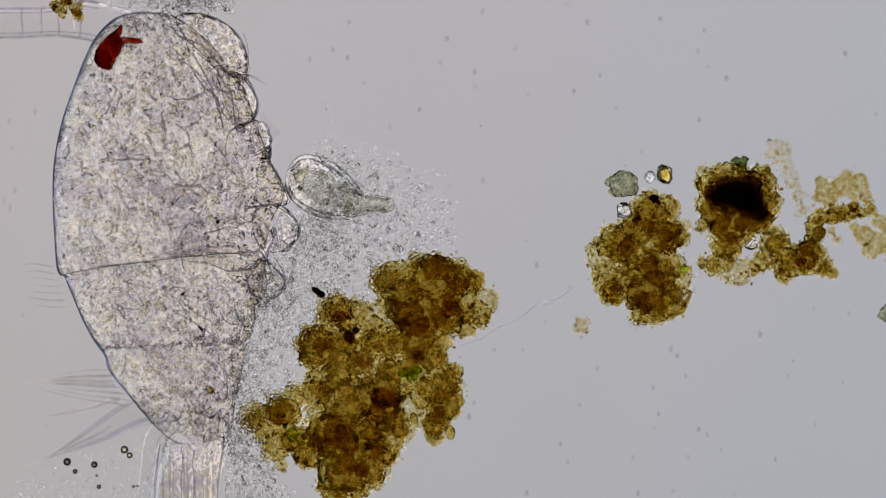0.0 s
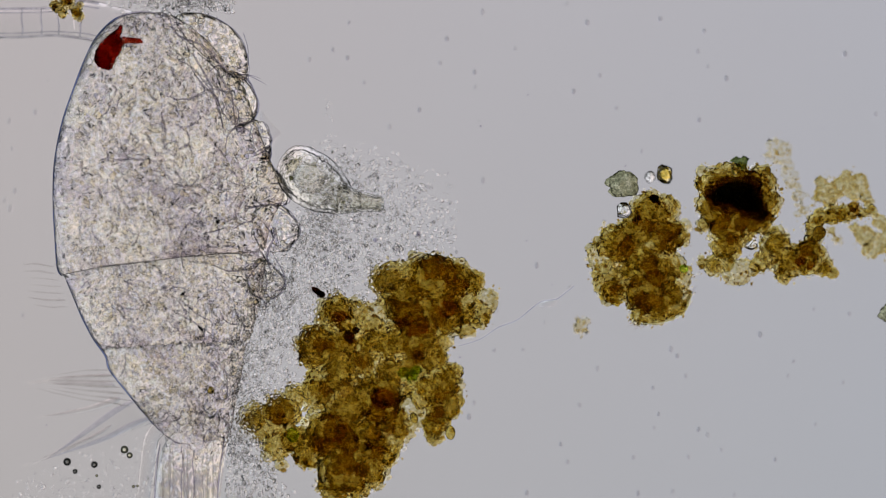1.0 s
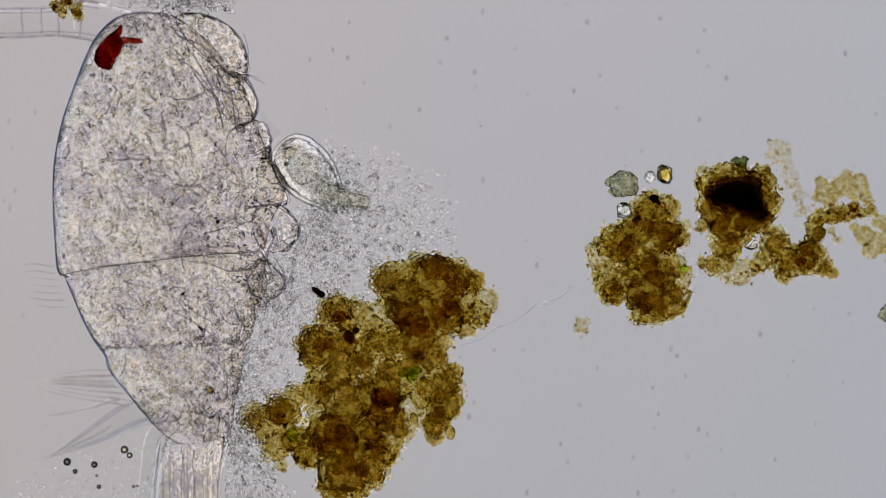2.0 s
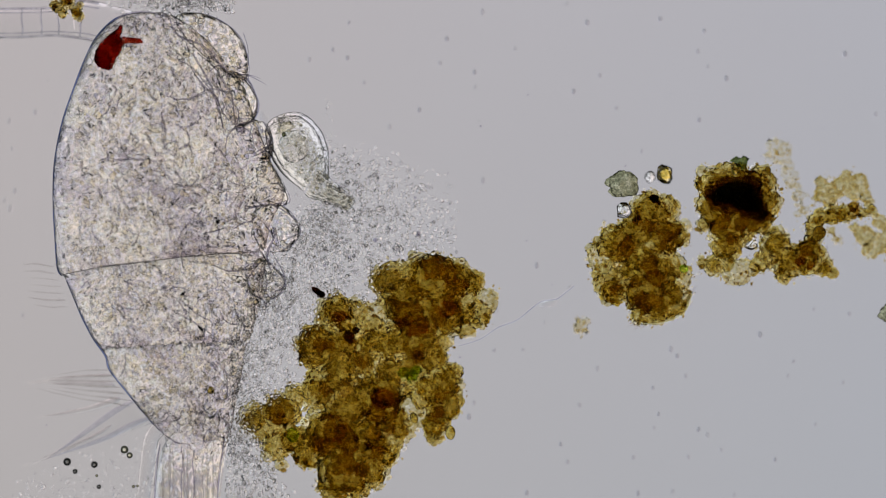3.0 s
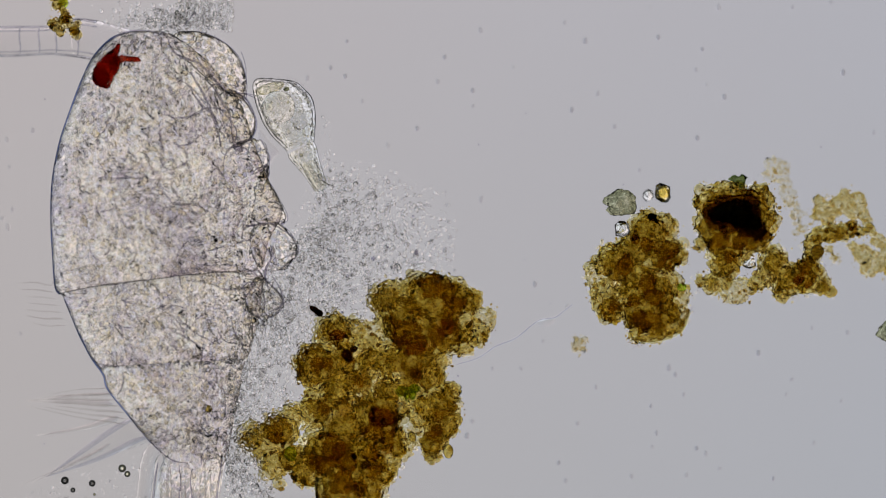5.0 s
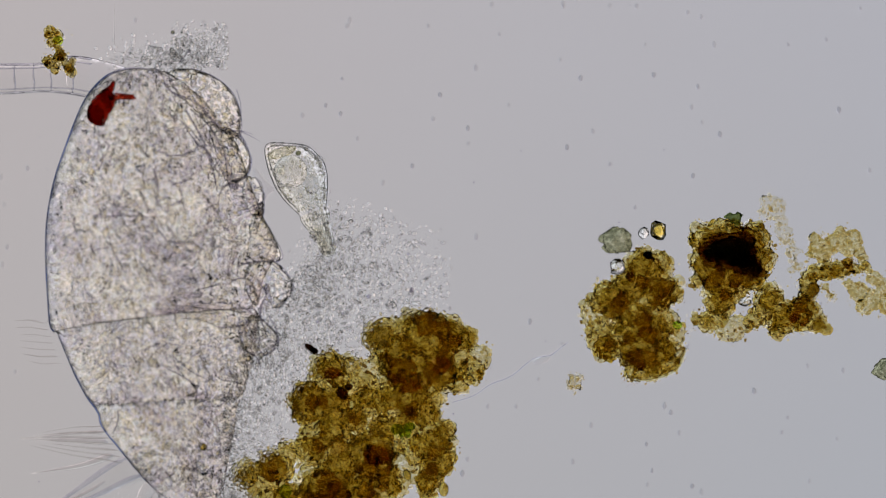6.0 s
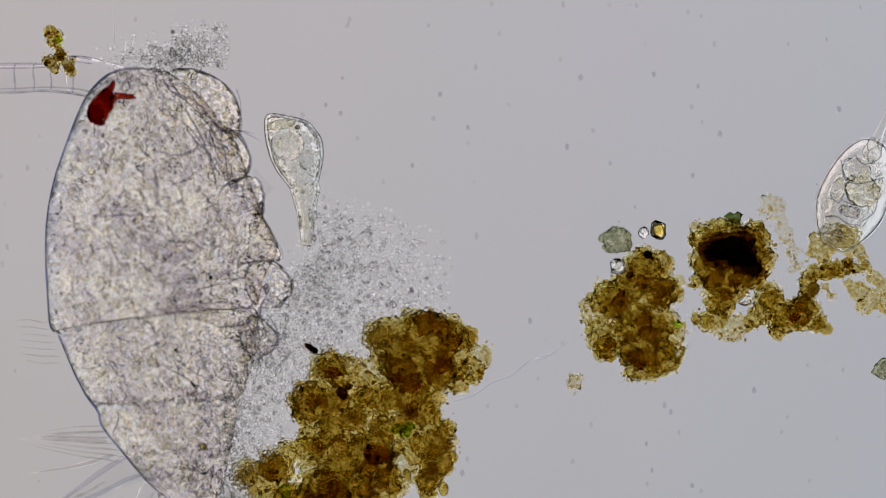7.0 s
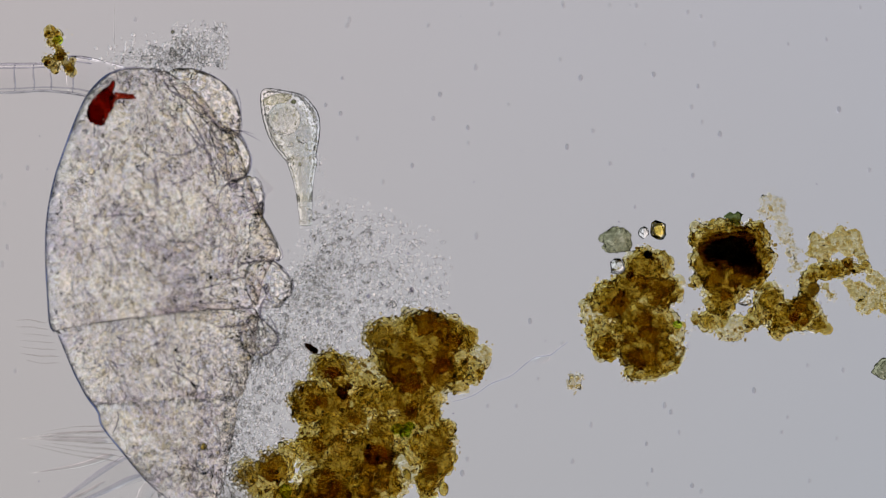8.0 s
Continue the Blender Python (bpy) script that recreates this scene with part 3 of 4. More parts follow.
    tail_folds = [((300, 520), (325, 535), (350, 555), (385, 575)), ((245, 720), (280, 755), (310, 780), (335, 785)), ((285, 785), (281, 805), (278, 830), (276, 860), (275, 900)),
                  ((398, 770), (395, 800), (390, 830), (387, 860), (385, 900)), ((322, 790), (325, 820), (322, 850), (323, 910)), ((345, 795), (342, 820), (345, 850), (343, 910)),
                  ((300, 545), (325, 560), (352, 575), (385, 598)), ((385, 640), (395, 650), (402, 662), (404, 700))]
    folds = joint + head_folds + limb_folds + tail_folds
    for row in folds:
        n = len(row)
        part("fold", tube("fold", [(u, v, 0.165 - 0.00007 * abs(v - 300), 0.4 + (1.5 if len(row) > 4 else 0.8) * math.sin(math.pi * (i + 0.4) / n)) for i, (u, v) in enumerate(row)], FOLD, 8), it)
    deep_folds = [((317, 107), (337, 119), (352, 141), (369, 161), (384, 173), (392, 193), (407, 216)), ((377, 151), (397, 163), (412, 163), (422, 159)), ((420, 139), (437, 140), (449, 156), (457, 181), (455, 201)),
                  ((292, 171), (317, 177), (337, 176), (357, 169), (377, 163)), ((297, 181), (312, 191), (319, 206)), ((287, 201), (289, 231), (289, 251), (300, 268), (309, 277), (315, 266), (337, 259), (339, 276)),
                  ((312, 221), (327, 231), (337, 246), (334, 259)), ((405, 232), (422, 228), (432, 226)), ((467, 216), (477, 236), (482, 251), (467, 269), (447, 279)), ((457, 221), (462, 241), (477, 246)),
                  ((222, 269), (240, 266), (257, 251)), ((187, 281), (212, 283), (242, 285), (267, 277)), ((378, 286), (382, 269), (392, 268), (400, 281)), ((277, 303), (297, 311), (312, 329), (337, 331), (352, 316)),
                  ((312, 306), (324, 323)), ((317, 426), (324, 406), (337, 396), (362, 389)), ((362, 413), (387, 408), (407, 401)), ((332, 373), (352, 366)), ((367, 466), (387, 473), (402, 479), (427, 479), (442, 469), (462, 466)),
                  ((382, 486), (387, 501), (382, 513)), ((292, 516), (312, 508), (337, 514)), ((362, 529), (377, 533), (384, 526)), ((467, 476), (474, 501), (467, 526)), ((487, 456), (502, 481), (505, 501), (497, 513), (480, 519)),
                  ((432, 371), (452, 366), (482, 363), (507, 376), (527, 391)), ((150, 505), (158, 498), (164, 512)), ((315, 530), (325, 545), (331, 556))]
    for row in deep_folds:
        part("fold", tube("fold", [(u, v, 0.172, 0.3 + (1.2 if len(row) > 4 else 0.8) * math.sin(math.pi * (i + 0.5) / len(row))) for i, (u, v) in enumerate(row)], FOLD, 8), it)
    for row, r in ((((372, 86), (387, 106), (400, 126), (407, 141)), 5), (((287, 446), (312, 449), (342, 443), (372, 441), (407, 446)), 6), (((300, 375), (298, 390), (306, 404)), 6), (((422, 372), (420, 386), (425, 398)), 6)):
        part("muscle", tube("muscle", [(u, v, 0.17, r * (0.5 if i in (0, len(row) - 1) else 1)) for i, (u, v) in enumerate(row)], MUSCLE, 16, 30, 0.6), it, "clear purple-grey muscle strand")
    a = np.array(HEAD + THORAX + REAR[:6])
    for k in range(90):
        v = rng.uniform(135, 760)
        l, r = (np.interp(v, a[:, 0], a[:, j]) for j in (1, 2))
        u, turn, bend, size, z = rng.uniform(l + 30, r - 15), rng.uniform(0, math.pi), max(-0.9, min(0.9, rng.normal(0, 0.9))), rng.uniform(16, 34), (0.15, 0.065)[k % 2]
        row = []
        for i in range(4):
            row.append((u, v, z, 0.3 + 0.8 * math.sin(math.pi * (i + 0.4) / 4)))
            u, v = u + size / 2 * math.cos(turn), v + size / 2 * math.sin(turn)
            turn += bend * 0.6
        part("fibre", tube("fibre", row, FOLD, 6, 14), it)
    return it


build_copepod()


# ---- brown debris ----
def floc_height(r, lift):
    """Height of a lump's middle: clumps are heaped about as high as they are wide."""
    return lift + 0.05 + 0.0013 * min(r, 44)


def union(name, lumps, material, seed, voxel=0.0027, lift=0.0):
    """One uneven body out of overlapping lumps (u, v, r)."""
    vs, fs, base = [], [], 0
    for k, (u, v, r) in enumerate(lumps):
        me = lump("lump", u, v, floc_height(r, lift), r, r * rng.uniform(0.9, 1.1), r * 0.95, material, 0.42, 2.2, 3, rng.uniform(0, 180), seed + k)
        vs += [p.co[:] for p in me.vertices]
        fs += [tuple(base + i for i in p.vertices) for p in me.polygons]
        base = len(vs)
        bpy.data.meshes.remove(me)
    ob = bpy.data.objects.new("union", mesh_np("union", vs, fs, material))
    scene.collection.objects.link(ob)
    mod = ob.modifiers.new("union", "REMESH")
    mod.mode, mod.voxel_size = "VOXEL", voxel
    me = bpy.data.meshes.new_from_object(ob.evaluated_get(bpy.context.evaluated_depsgraph_get()))
    bpy.data.objects.remove(ob)
    me.name = name
    co, no = np.empty(len(me.vertices) * 3), np.empty(len(me.vertices) * 3)
    me.vertices.foreach_get("co", co)
    me.vertices.foreach_get("normal", no)
    co, no = co.reshape(-1, 3), no.reshape(-1, 3)
    q = co + np.array((seed, 0, 0))
    co = co + no * (0.008 * layered(q, 26) + 0.0032 * grad_noise(q, 140) + 0.0024 * grad_noise(q, 240))[:, None]
    co[:, 2] = np.maximum(co[:, 2], 0.001)
    me.vertices.foreach_set("co", co.ravel())
    me.update()
    me.materials.clear()
    return finish(me, material)


# pale clearings in the clumps
GAPS = {(672, 548), (725, 724), (856, 528), (650, 650), (740, 736), (1300, 482), (1322, 476), (1066, 454), (1200, 490), (1205, 525), (1052, 440), (498, 822)}


def inclusion(owner, name, u, v, z, ru, rv, turn, material, label, seed=0, rough=0.3):
    part(name, lump(name, u, v, z, ru, rv, min(ru, rv), material, rough, 1.8, 4, turn, seed + u), owner, label)


def build_floc(name, label, place, pale, brown=(), blotches=(), grain=1.0, seed=0, lift=0.0, skin=None):
    """A clump: pale crumbly matter all over, brown masses in it, dark blotches in these; lumps (u, v, r)."""
    it = thing(name, label, "debris", S(*place, 0), "debris clumps")
    rim = part("floc", union("floc", [(u, v, r * 1.05) for u, v, r in pale], skin or FLOC_PALE, seed, 0.0027, lift), it, "pale crumbly yellow floc")
    if not skin:
        part("sheath", union("sheath", [(u, v, r * 0.93) for u, v, r in pale if (u, v) not in GAPS], FLOC_GOLD, seed + 9, 0.0027, lift), rim, "golden-brown floc inside the pale rim")
    if brown:
        core = part("brown_mass", union("brown_mass", brown, FLOC, seed + 3, 0.0027, lift), it, "brown floc")
    for k, (u, v, r) in enumerate(blotches):
        inclusion(it, "blotch", u, v, 0.05 + lift + 0.0005 * r, r, r * 0.85, 40 * k, FLOC_DEEP, "dark brown inner mass", seed, 0.4)
    cloud, radii = [], []
    for ob, share in ((rim, 0.05),) + (((core, 0.035),) if brown else ()):
        for i in rng.choice(len(ob.data.vertices), int(len(ob.data.vertices) * share * grain)):
            c, n = ob.data.vertices[i].co, ob.data.vertices[i].normal
            cloud.append((c + n * rng.normal(0.002, 0.006))[:])
            radii.append(rng.gamma(2, 0.5) + 0.5)
    for u, v, r in pale:
        for g in range(int(grain * r * 1.1)):
            d = Vector(rng.normal(size=3)).normalized()
            rad = r * rng.uniform(0.85, 1.25) / 1000
            cloud.append((su(u) + d.x * rad, sv(v) + d.y * rad, max(0.004, floc_height(r, lift) + 0.8 * d.z * rad)))
            radii.append(rng.gamma(2, 0.7) + 0.7)
    part("crumb", grains("crumb", cloud, radii, GRAIN_PALE if skin else GRAIN, rng, 1, 0.8), it, "loose yellow-brown crumbs", "stuff")
    return it


def build_debris():
    # the large clump beside the copepod: upper lobe, neck, lobe by the cysts, small lobe, lower mass
    upper = [(762, 496, 46), (722, 508, 42), (690, 498, 28), (800, 494, 34), (735, 556, 46), (782, 556, 38), (838, 498, 17), (846, 556, 24), (856, 528, 18), (824, 528, 24), (822, 575, 20), (668, 500, 15)]
    neck = [(672, 548, 18), (684, 530, 14), (652, 572, 20), (646, 546, 10), (722, 654, 28), (742, 606, 36), (700, 612, 34), (770, 604, 24), (765, 634, 24), (664, 590, 24), (650, 620, 24)]
    side = [(784, 672, 30), (786, 712, 28), (770, 752, 24), (752, 694, 28), (802, 664, 13), (768, 776, 12), (740, 736, 18)]
    small = [(598, 555, 34), (566, 614, 34), (600, 618, 32), (618, 588, 26), (544, 612, 15), (632, 545, 14)]
    lower = [(706, 756, 24), (690, 790, 18), (668, 806, 30), (725, 724, 24), (668, 708, 44), (618, 716, 42), (572, 690, 34), (650, 650, 32), (604, 655, 34), (690, 668, 28), (588, 764, 46), (640, 780, 44), (690, 768, 26), (610, 830, 46), (655, 832, 30), (590, 862, 24), (630, 862, 20)]
    left = [(500, 728, 32), (456, 738, 24), (514, 772, 24), (558, 776, 20), (522, 702, 20), (484, 752, 22), (546, 802, 26), (492, 788, 24), (440, 748, 13), (462, 766, 12), (498, 822, 9)]
    brown = [(722, 652, 18), (768, 496, 40), (726, 526, 30), (802, 500, 26), (738, 560, 40), (784, 552, 32), (742, 606, 30), (708, 604, 20), (764, 632, 20), (786, 680, 24), (782, 718, 24), (768, 756, 18), (756, 690, 18),
             (600, 556, 22), (564, 614, 28), (604, 612, 22), (614, 588, 16), (672, 706, 36), (614, 730, 30), (592, 768, 40), (650, 776, 32), (612, 832, 40), (656, 828, 22), (596, 862, 18), (496, 728, 24), (454, 740, 17), (520, 778, 20), (556, 782, 18), (640, 642, 22), (600, 656, 24), (574, 690, 22), (690, 660, 20), (650, 690, 24), (658, 604, 20), (690, 742, 24), (704, 762, 16), (668, 804, 24), (540, 800, 16), (690, 610, 20), (820, 560, 16), (836, 500, 11), (690, 500, 18)]
    dark = [(806, 508, 18), (792, 484, 16), (768, 474, 20), (800, 536, 18), (726, 556, 22), (742, 580, 18), (712, 572, 14), (776, 560, 16), (742, 520, 14), (680, 704, 20), (664, 728, 16), (592, 756, 22), (614, 778, 24),
            (574, 786, 16), (612, 822, 20), (640, 830, 14), (492, 734, 15), (612, 690, 14), (640, 640, 12), (690, 736, 14), (664, 800, 14), (584, 612, 12), (576, 690, 10), (784, 700, 14), (776, 730, 12), (566, 612, 14), (600, 560, 11), (660, 770, 14), (690, 760, 11), (740, 626, 14), (620, 600, 10)]
    big = build_floc("debris_clump", "large brown clump of detritus beside the copepod", (660, 680), upper + neck + side + small + lower + left, brown, dark, 1.0, 1)
    inclusion(big, "dark_core", 562, 516, 0.14, 11, 5, -35, DARK, "black splinter at the clump's edge", 50)
    inclusion(big, "dark_core", 569, 521, 0.13, 7, 6, -20, DARK, "black splinter at the clump's edge", 51)
    for u, v, ru, rv in ((630, 584, 6, 6), (618, 596, 9, 12), (664, 692, 6, 5), (682, 712, 5, 6), (652, 788, 8, 6), (630, 776, 5, 8)):
        inclusion(big, "dark_core", u, v, 0.1, ru, rv, 20, TAR, "small dark brown grain", 60)
    for u, v, ru, rv in ((678, 706, 20, 16), (602, 560, 14, 9), (790, 548, 16, 14), (740, 584, 20, 8)):
        inclusion(big, "rust_patch", u, v, 0.09, ru, rv, 10, RUST, "rusty brown patch", 70)
    # the tall clump under the crystals
    tall = build_floc("debris_clump", "tall brown clump of detritus with crystals on top", (1140, 470),
                      [(1150, 375, 32), (1176, 372, 24), (1122, 406, 28), (1178, 418, 30), (1090, 432, 34), (1066, 454, 24), (1140, 450, 40), (1175, 470, 32), (1086, 504, 30), (1070, 480, 20), (1140, 510, 40), (1200, 490, 22),
                       (1180, 530, 30), (1140, 548, 24), (1205, 525, 18), (1168, 556, 16), (1128, 562, 12), (1052, 440, 12), (1206, 420, 10), (1210, 400, 7)],
                      [(1154, 384, 30), (1124, 412, 22), (1178, 420, 26), (1098, 436, 26), (1140, 470, 30), (1168, 488, 28), (1086, 510, 20), (1146, 524, 32), (1190, 520, 14), (1160, 548, 14), (1112, 470, 16)],
                      [(1180, 414, 16), (1176, 436, 12), (1108, 438, 18), (1150, 470, 16), (1158, 492, 16), (1150, 400, 14), (1088, 512, 10), (1140, 532, 16), (1164, 532, 12), (1126, 500, 12), (1130, 392, 9)], 1.0, 30)
    inclusion(tall, "dark_core", 1157, 352, 0.17, 8, 7, 0, DARK, "small black grain", 50)
    part("flap", tube("flap", [(1126, 566, 0.13, 3), (1150, 566, 0.13, 8), (1180, 560, 0.13, 9), (1206, 548, 0.13, 7), (1222, 520, 0.13, 3)], FLOC_PALE, 12, 24, 0.4), tall, "pale yellow curved flap")
    for a, b in (((1146, 560), (1118, 588)), ((1128, 566), (1108, 580)), ((1214, 530), (1232, 506)), ((1190, 545), (1222, 512))):
        part("splinter", tube("splinter", [(*a, 0.09, 2.6), ((a[0] + b[0]) / 2, (a[1] + b[1]) / 2, 0.08, 2.2), (*b, 0.07, 0.4)], SPINE, 8), tall, "thin clear splinter")
    # the clump with the black core
    black = build_floc("debris_clump", "rounded brown clump with an opaque black core", (1300, 360),
                       [(1266, 326, 30), (1256, 366, 26), (1300, 318, 28), (1342, 326, 30), (1360, 358, 20), (1336, 388, 28), (1290, 394, 34), (1286, 430, 26), (1318, 412, 18), (1244, 396, 12), (1240, 330, 9)],
                       [(1274, 336, 26), (1264, 372, 22), (1300, 330, 26), (1340, 334, 24), (1352, 362, 18), (1332, 388, 22), (1292, 398, 28), (1290, 430, 18)],
                       [(1280, 392, 14), (1312, 396, 14), (1294, 420, 11), (1336, 330, 10), (1272, 330, 9)], 1.0, 60)
    for k, (u, v, ru, rv, turn) in enumerate(((1300, 345, 52, 32, 6), (1304, 347, 44, 26, 0), (1300, 342, 36, 20, 8), (1330, 368, 34, 22, -32), (1334, 370, 26, 16, -32), (1278, 350, 20, 16, 0), (1316, 354, 32, 20, -20))):
        inclusion(black, "dark_core", u, v, 0.06, ru, rv, turn, (SOOT, SOOT, TAR, SOOT, TAR, TAR, TAR)[k], "opaque black-brown core", 50, 0.25)
    # low crumbling matter to its side
    pale = build_floc("debris_clump", "pale crumbling yellow detritus", (1390, 460),
                      [(1264, 468, 17), (1242, 464, 10), (1300, 482, 20), (1322, 476, 18), (1284, 462, 12), (1344, 470, 15), (1372, 440, 26), (1398, 462, 26), (1430, 454, 28), (1456, 474, 15), (1384, 486, 14), (1374, 420, 14), (1440, 428, 12), (1470, 484, 8), (1358, 450, 14)],
                      [(1372, 436, 16), (1396, 466, 14), (1428, 450, 20), (1420, 470, 14), (1458, 476, 8), (1262, 470, 9), (1380, 480, 8)], [(1426, 444, 10), (1418, 464, 8)], 1.2, 90)
    for u, v, ru, rv in ((1416, 462, 12, 8), (1432, 470, 8, 6)):
        inclusion(pale, "rust_patch", u, v, 0.1, ru, rv, 40, RUST, "rusty orange patch", 70)
    curl = build_floc("debris_clump", "thin curled strip of yellow-brown detritus", (1490, 385),
                      [(1442, 396, 15), (1440, 416, 12), (1452, 384, 13), (1472, 380, 15), (1494, 378, 14), (1512, 374, 13), (1528, 376, 9), (1541, 372, 6), (1548, 380, 4)],
                      [(1446, 392, 9), (1470, 382, 10), (1492, 380, 10), (1511, 370, 9), (1440, 414, 7)], [(1508, 366, 8), (1514, 374, 6)], 1.5, 120)
    for place, lumps, seed in (((1490, 335), [(1508, 334, 17), (1488, 330, 17), (1524, 322, 13), (1458, 340, 16), (1454, 324, 11), (1472, 340, 14), (1530, 342, 9), (1444, 350, 8), (1470, 358, 10), (1500, 314, 11), (1540, 360, 7)], 150),
                               ((1545, 420), [(1530, 416, 14), (1556, 432, 16), (1584, 440, 20), (1513, 402, 9), (1556, 394, 10), (1538, 446, 11), (1576, 410, 12), (1470, 410, 8), (1484, 424, 8), (1600, 420, 14)], 170)):
        build_floc("debris_clump", "loose pale yellow flocs beside the curled strip", place, lumps, (), (), 1.3, seed, -0.058, FLOC_GOLD)
    build_floc("debris_crumb", "pale rounded crumb with a faint trail beside the black-cored clump", (1377, 270), [(1376, 262, 14), (1384, 278, 14), (1368, 276, 12), (1390, 264, 9), (1366, 256, 9), (1394, 290, 8), (1392, 304, 8),
               (1404, 316, 9), (1398, 328, 7), (1412, 330, 8), (1408, 346, 7), (1422, 344, 7), (1416, 362, 6), (1424, 376, 8), (1412, 378, 6)], (), (), 0.7, 210, -0.058, FLOC_FAINT)
    for u, v, r, seed in ((1030, 578, 11, 200),):
        build_floc("debris_crumb", "pale yellow crumb lying alone on the slide", (u, v), [(u, v, r), (u - 8, v + 5, r * 0.6), (u + 5, v - 10, r * 0.7), (u + 8, v + 8, r * 0.5)], (), (), 1.0, seed, -0.058, FLOC_THIN)
    build_floc("debris_crumb", "small brown crumb stuck on the antenna", (118, 0),
               [(102, -42, 9), (116, -32, 10), (106, -22, 9), (118, -10, 9), (122, 4, 12), (102, 12, 11), (112, 24, 8), (136, 22, 9), (143, 30, 6), (143, 12, 4)],
               [(103, -36, 6), (112, -22, 6), (122, 4, 7), (100, 12, 6), (136, 22, 6)], [(122, 2, 5), (136, 24, 4), (100, 12, 4)], 1.6, 220, 0.02)


build_debris()


# ---- granular cloud ----
def build_cloud():
    places, radii = [], []
    while len(places) < 6500:
        u, v = rng.uniform(400, 810), rng.uniform(250, 890)
        edge = np.interp(v, (250, 300, 360, 400, 440, 520, 600, 700, 890), (580, 572, 558, 530, 495, 462, 440, 415, 400))
        reach = np.interp(v, (250, 300, 360, 400, 440, 520, 600, 700, 890), (70, 190, 250, 290, 310, 240, 150, 120, 160))
        edge += rng.normal(-6, 18) - (np.interp(v, (430, 480, 700, 760), (0, 34, 40, 10)) * rng.random())
        if v > 560 and u > np.interp(v, (560, 640, 700, 760, 890), (600, 575, 515, 450, 520)):
            if rng.random() > 0.004:
                continue
        if edge < u and rng.random() < np.clip(1.15 - (u - edge) / reach, 0, 1) * np.interp(v, (260, 320, 380), (0.2, 0.8, 1)):
            places.append(S(u, v, abs(rng.normal(0.105, 0.04)) + 0.004)[:])
            radii.append(min(4.2, rng.gamma(3, 0.5) + 1.3))
    while len(places) < 7500:
        u, v = (rng.uniform(318, 418), rng.uniform(-62, 24)) if rng.random() < 0.62 else (rng.normal(284, 40), rng.normal(2, 15))
        if v < 26 + abs(u - 290) * 0.12 and u < 416 + rng.normal(0, 5) and rng.random() < np.clip((v + 70) / 45, 0.1, 1):
            places.append(S(u, v, abs(rng.normal(0.105, 0.04)) + 0.004)[:])
            radii.append(min(4.2, rng.gamma(3, 0.5) + 1.3))
    while len(places) < 7950:
        u, v = rng.uniform(20, 290), rng.uniform(765, 900)
        if rng.random() < (v - 745) / 150 and u > 280 - (v - 745) * 2.5:
            places.append(S(u, v, abs(rng.normal(0.02, 0.02)) + 0.003)[:])
            radii.append(rng.gamma(3, 0.4) + 0.6)
    for k in range(45):
        places.append(S(rng.normal(582, 9), rng.uniform(165, 300), rng.uniform(0.06, 0.18))[:])
        radii.append(rng.uniform(1.2, 3.4))
    ob = new("bacteria", grains("bacteria", places, radii, BACTERIA, rng, 1, 0.35))
    return tagged(ob, "cloud of fine pale grains spilling from the shell", "bacteria", kind="stuff")


build_cloud()


# ---- small things ----
def crystal(name, u, v, z, ru, rv, rz, material, turn=0, seed=0):
    """An angular lump: few flat faces."""
    if ru > 20:
        return lump(name, u, v, z, ru, rv, rz, material, 0.26, 1.8, 4, turn, seed)
    me = lump(name, u, v, z, ru, rv, rz, material, *((0.1, 1.1, 1) if ru < 8 else (0.45, 1.1, 2)), turn, seed)
    me.polygons.foreach_set("use_smooth", [False] * len(me.polygons))
    return me


def pyramid(name, u, v, z, ru, rv, rz, material, turn=0):
    """A small crystal with a square base and four sloping faces."""
    c, s = math.cos(radians(turn)), math.sin(radians(turn))
    vs = [S(u + c * a * ru - s * b * rv, v + s * a * ru + c * b * rv, z) for a, b in ((-1, -1), (1, -1), (1, 1), (-1, 1))] + [S(u + 1, v - 1, z + rz / 1000)]
    return mesh_np(name, vs, [(0, 1, 2, 3), (0, 4, 1), (1, 4, 2), (2, 4, 3), (3, 4, 0)], material, False)


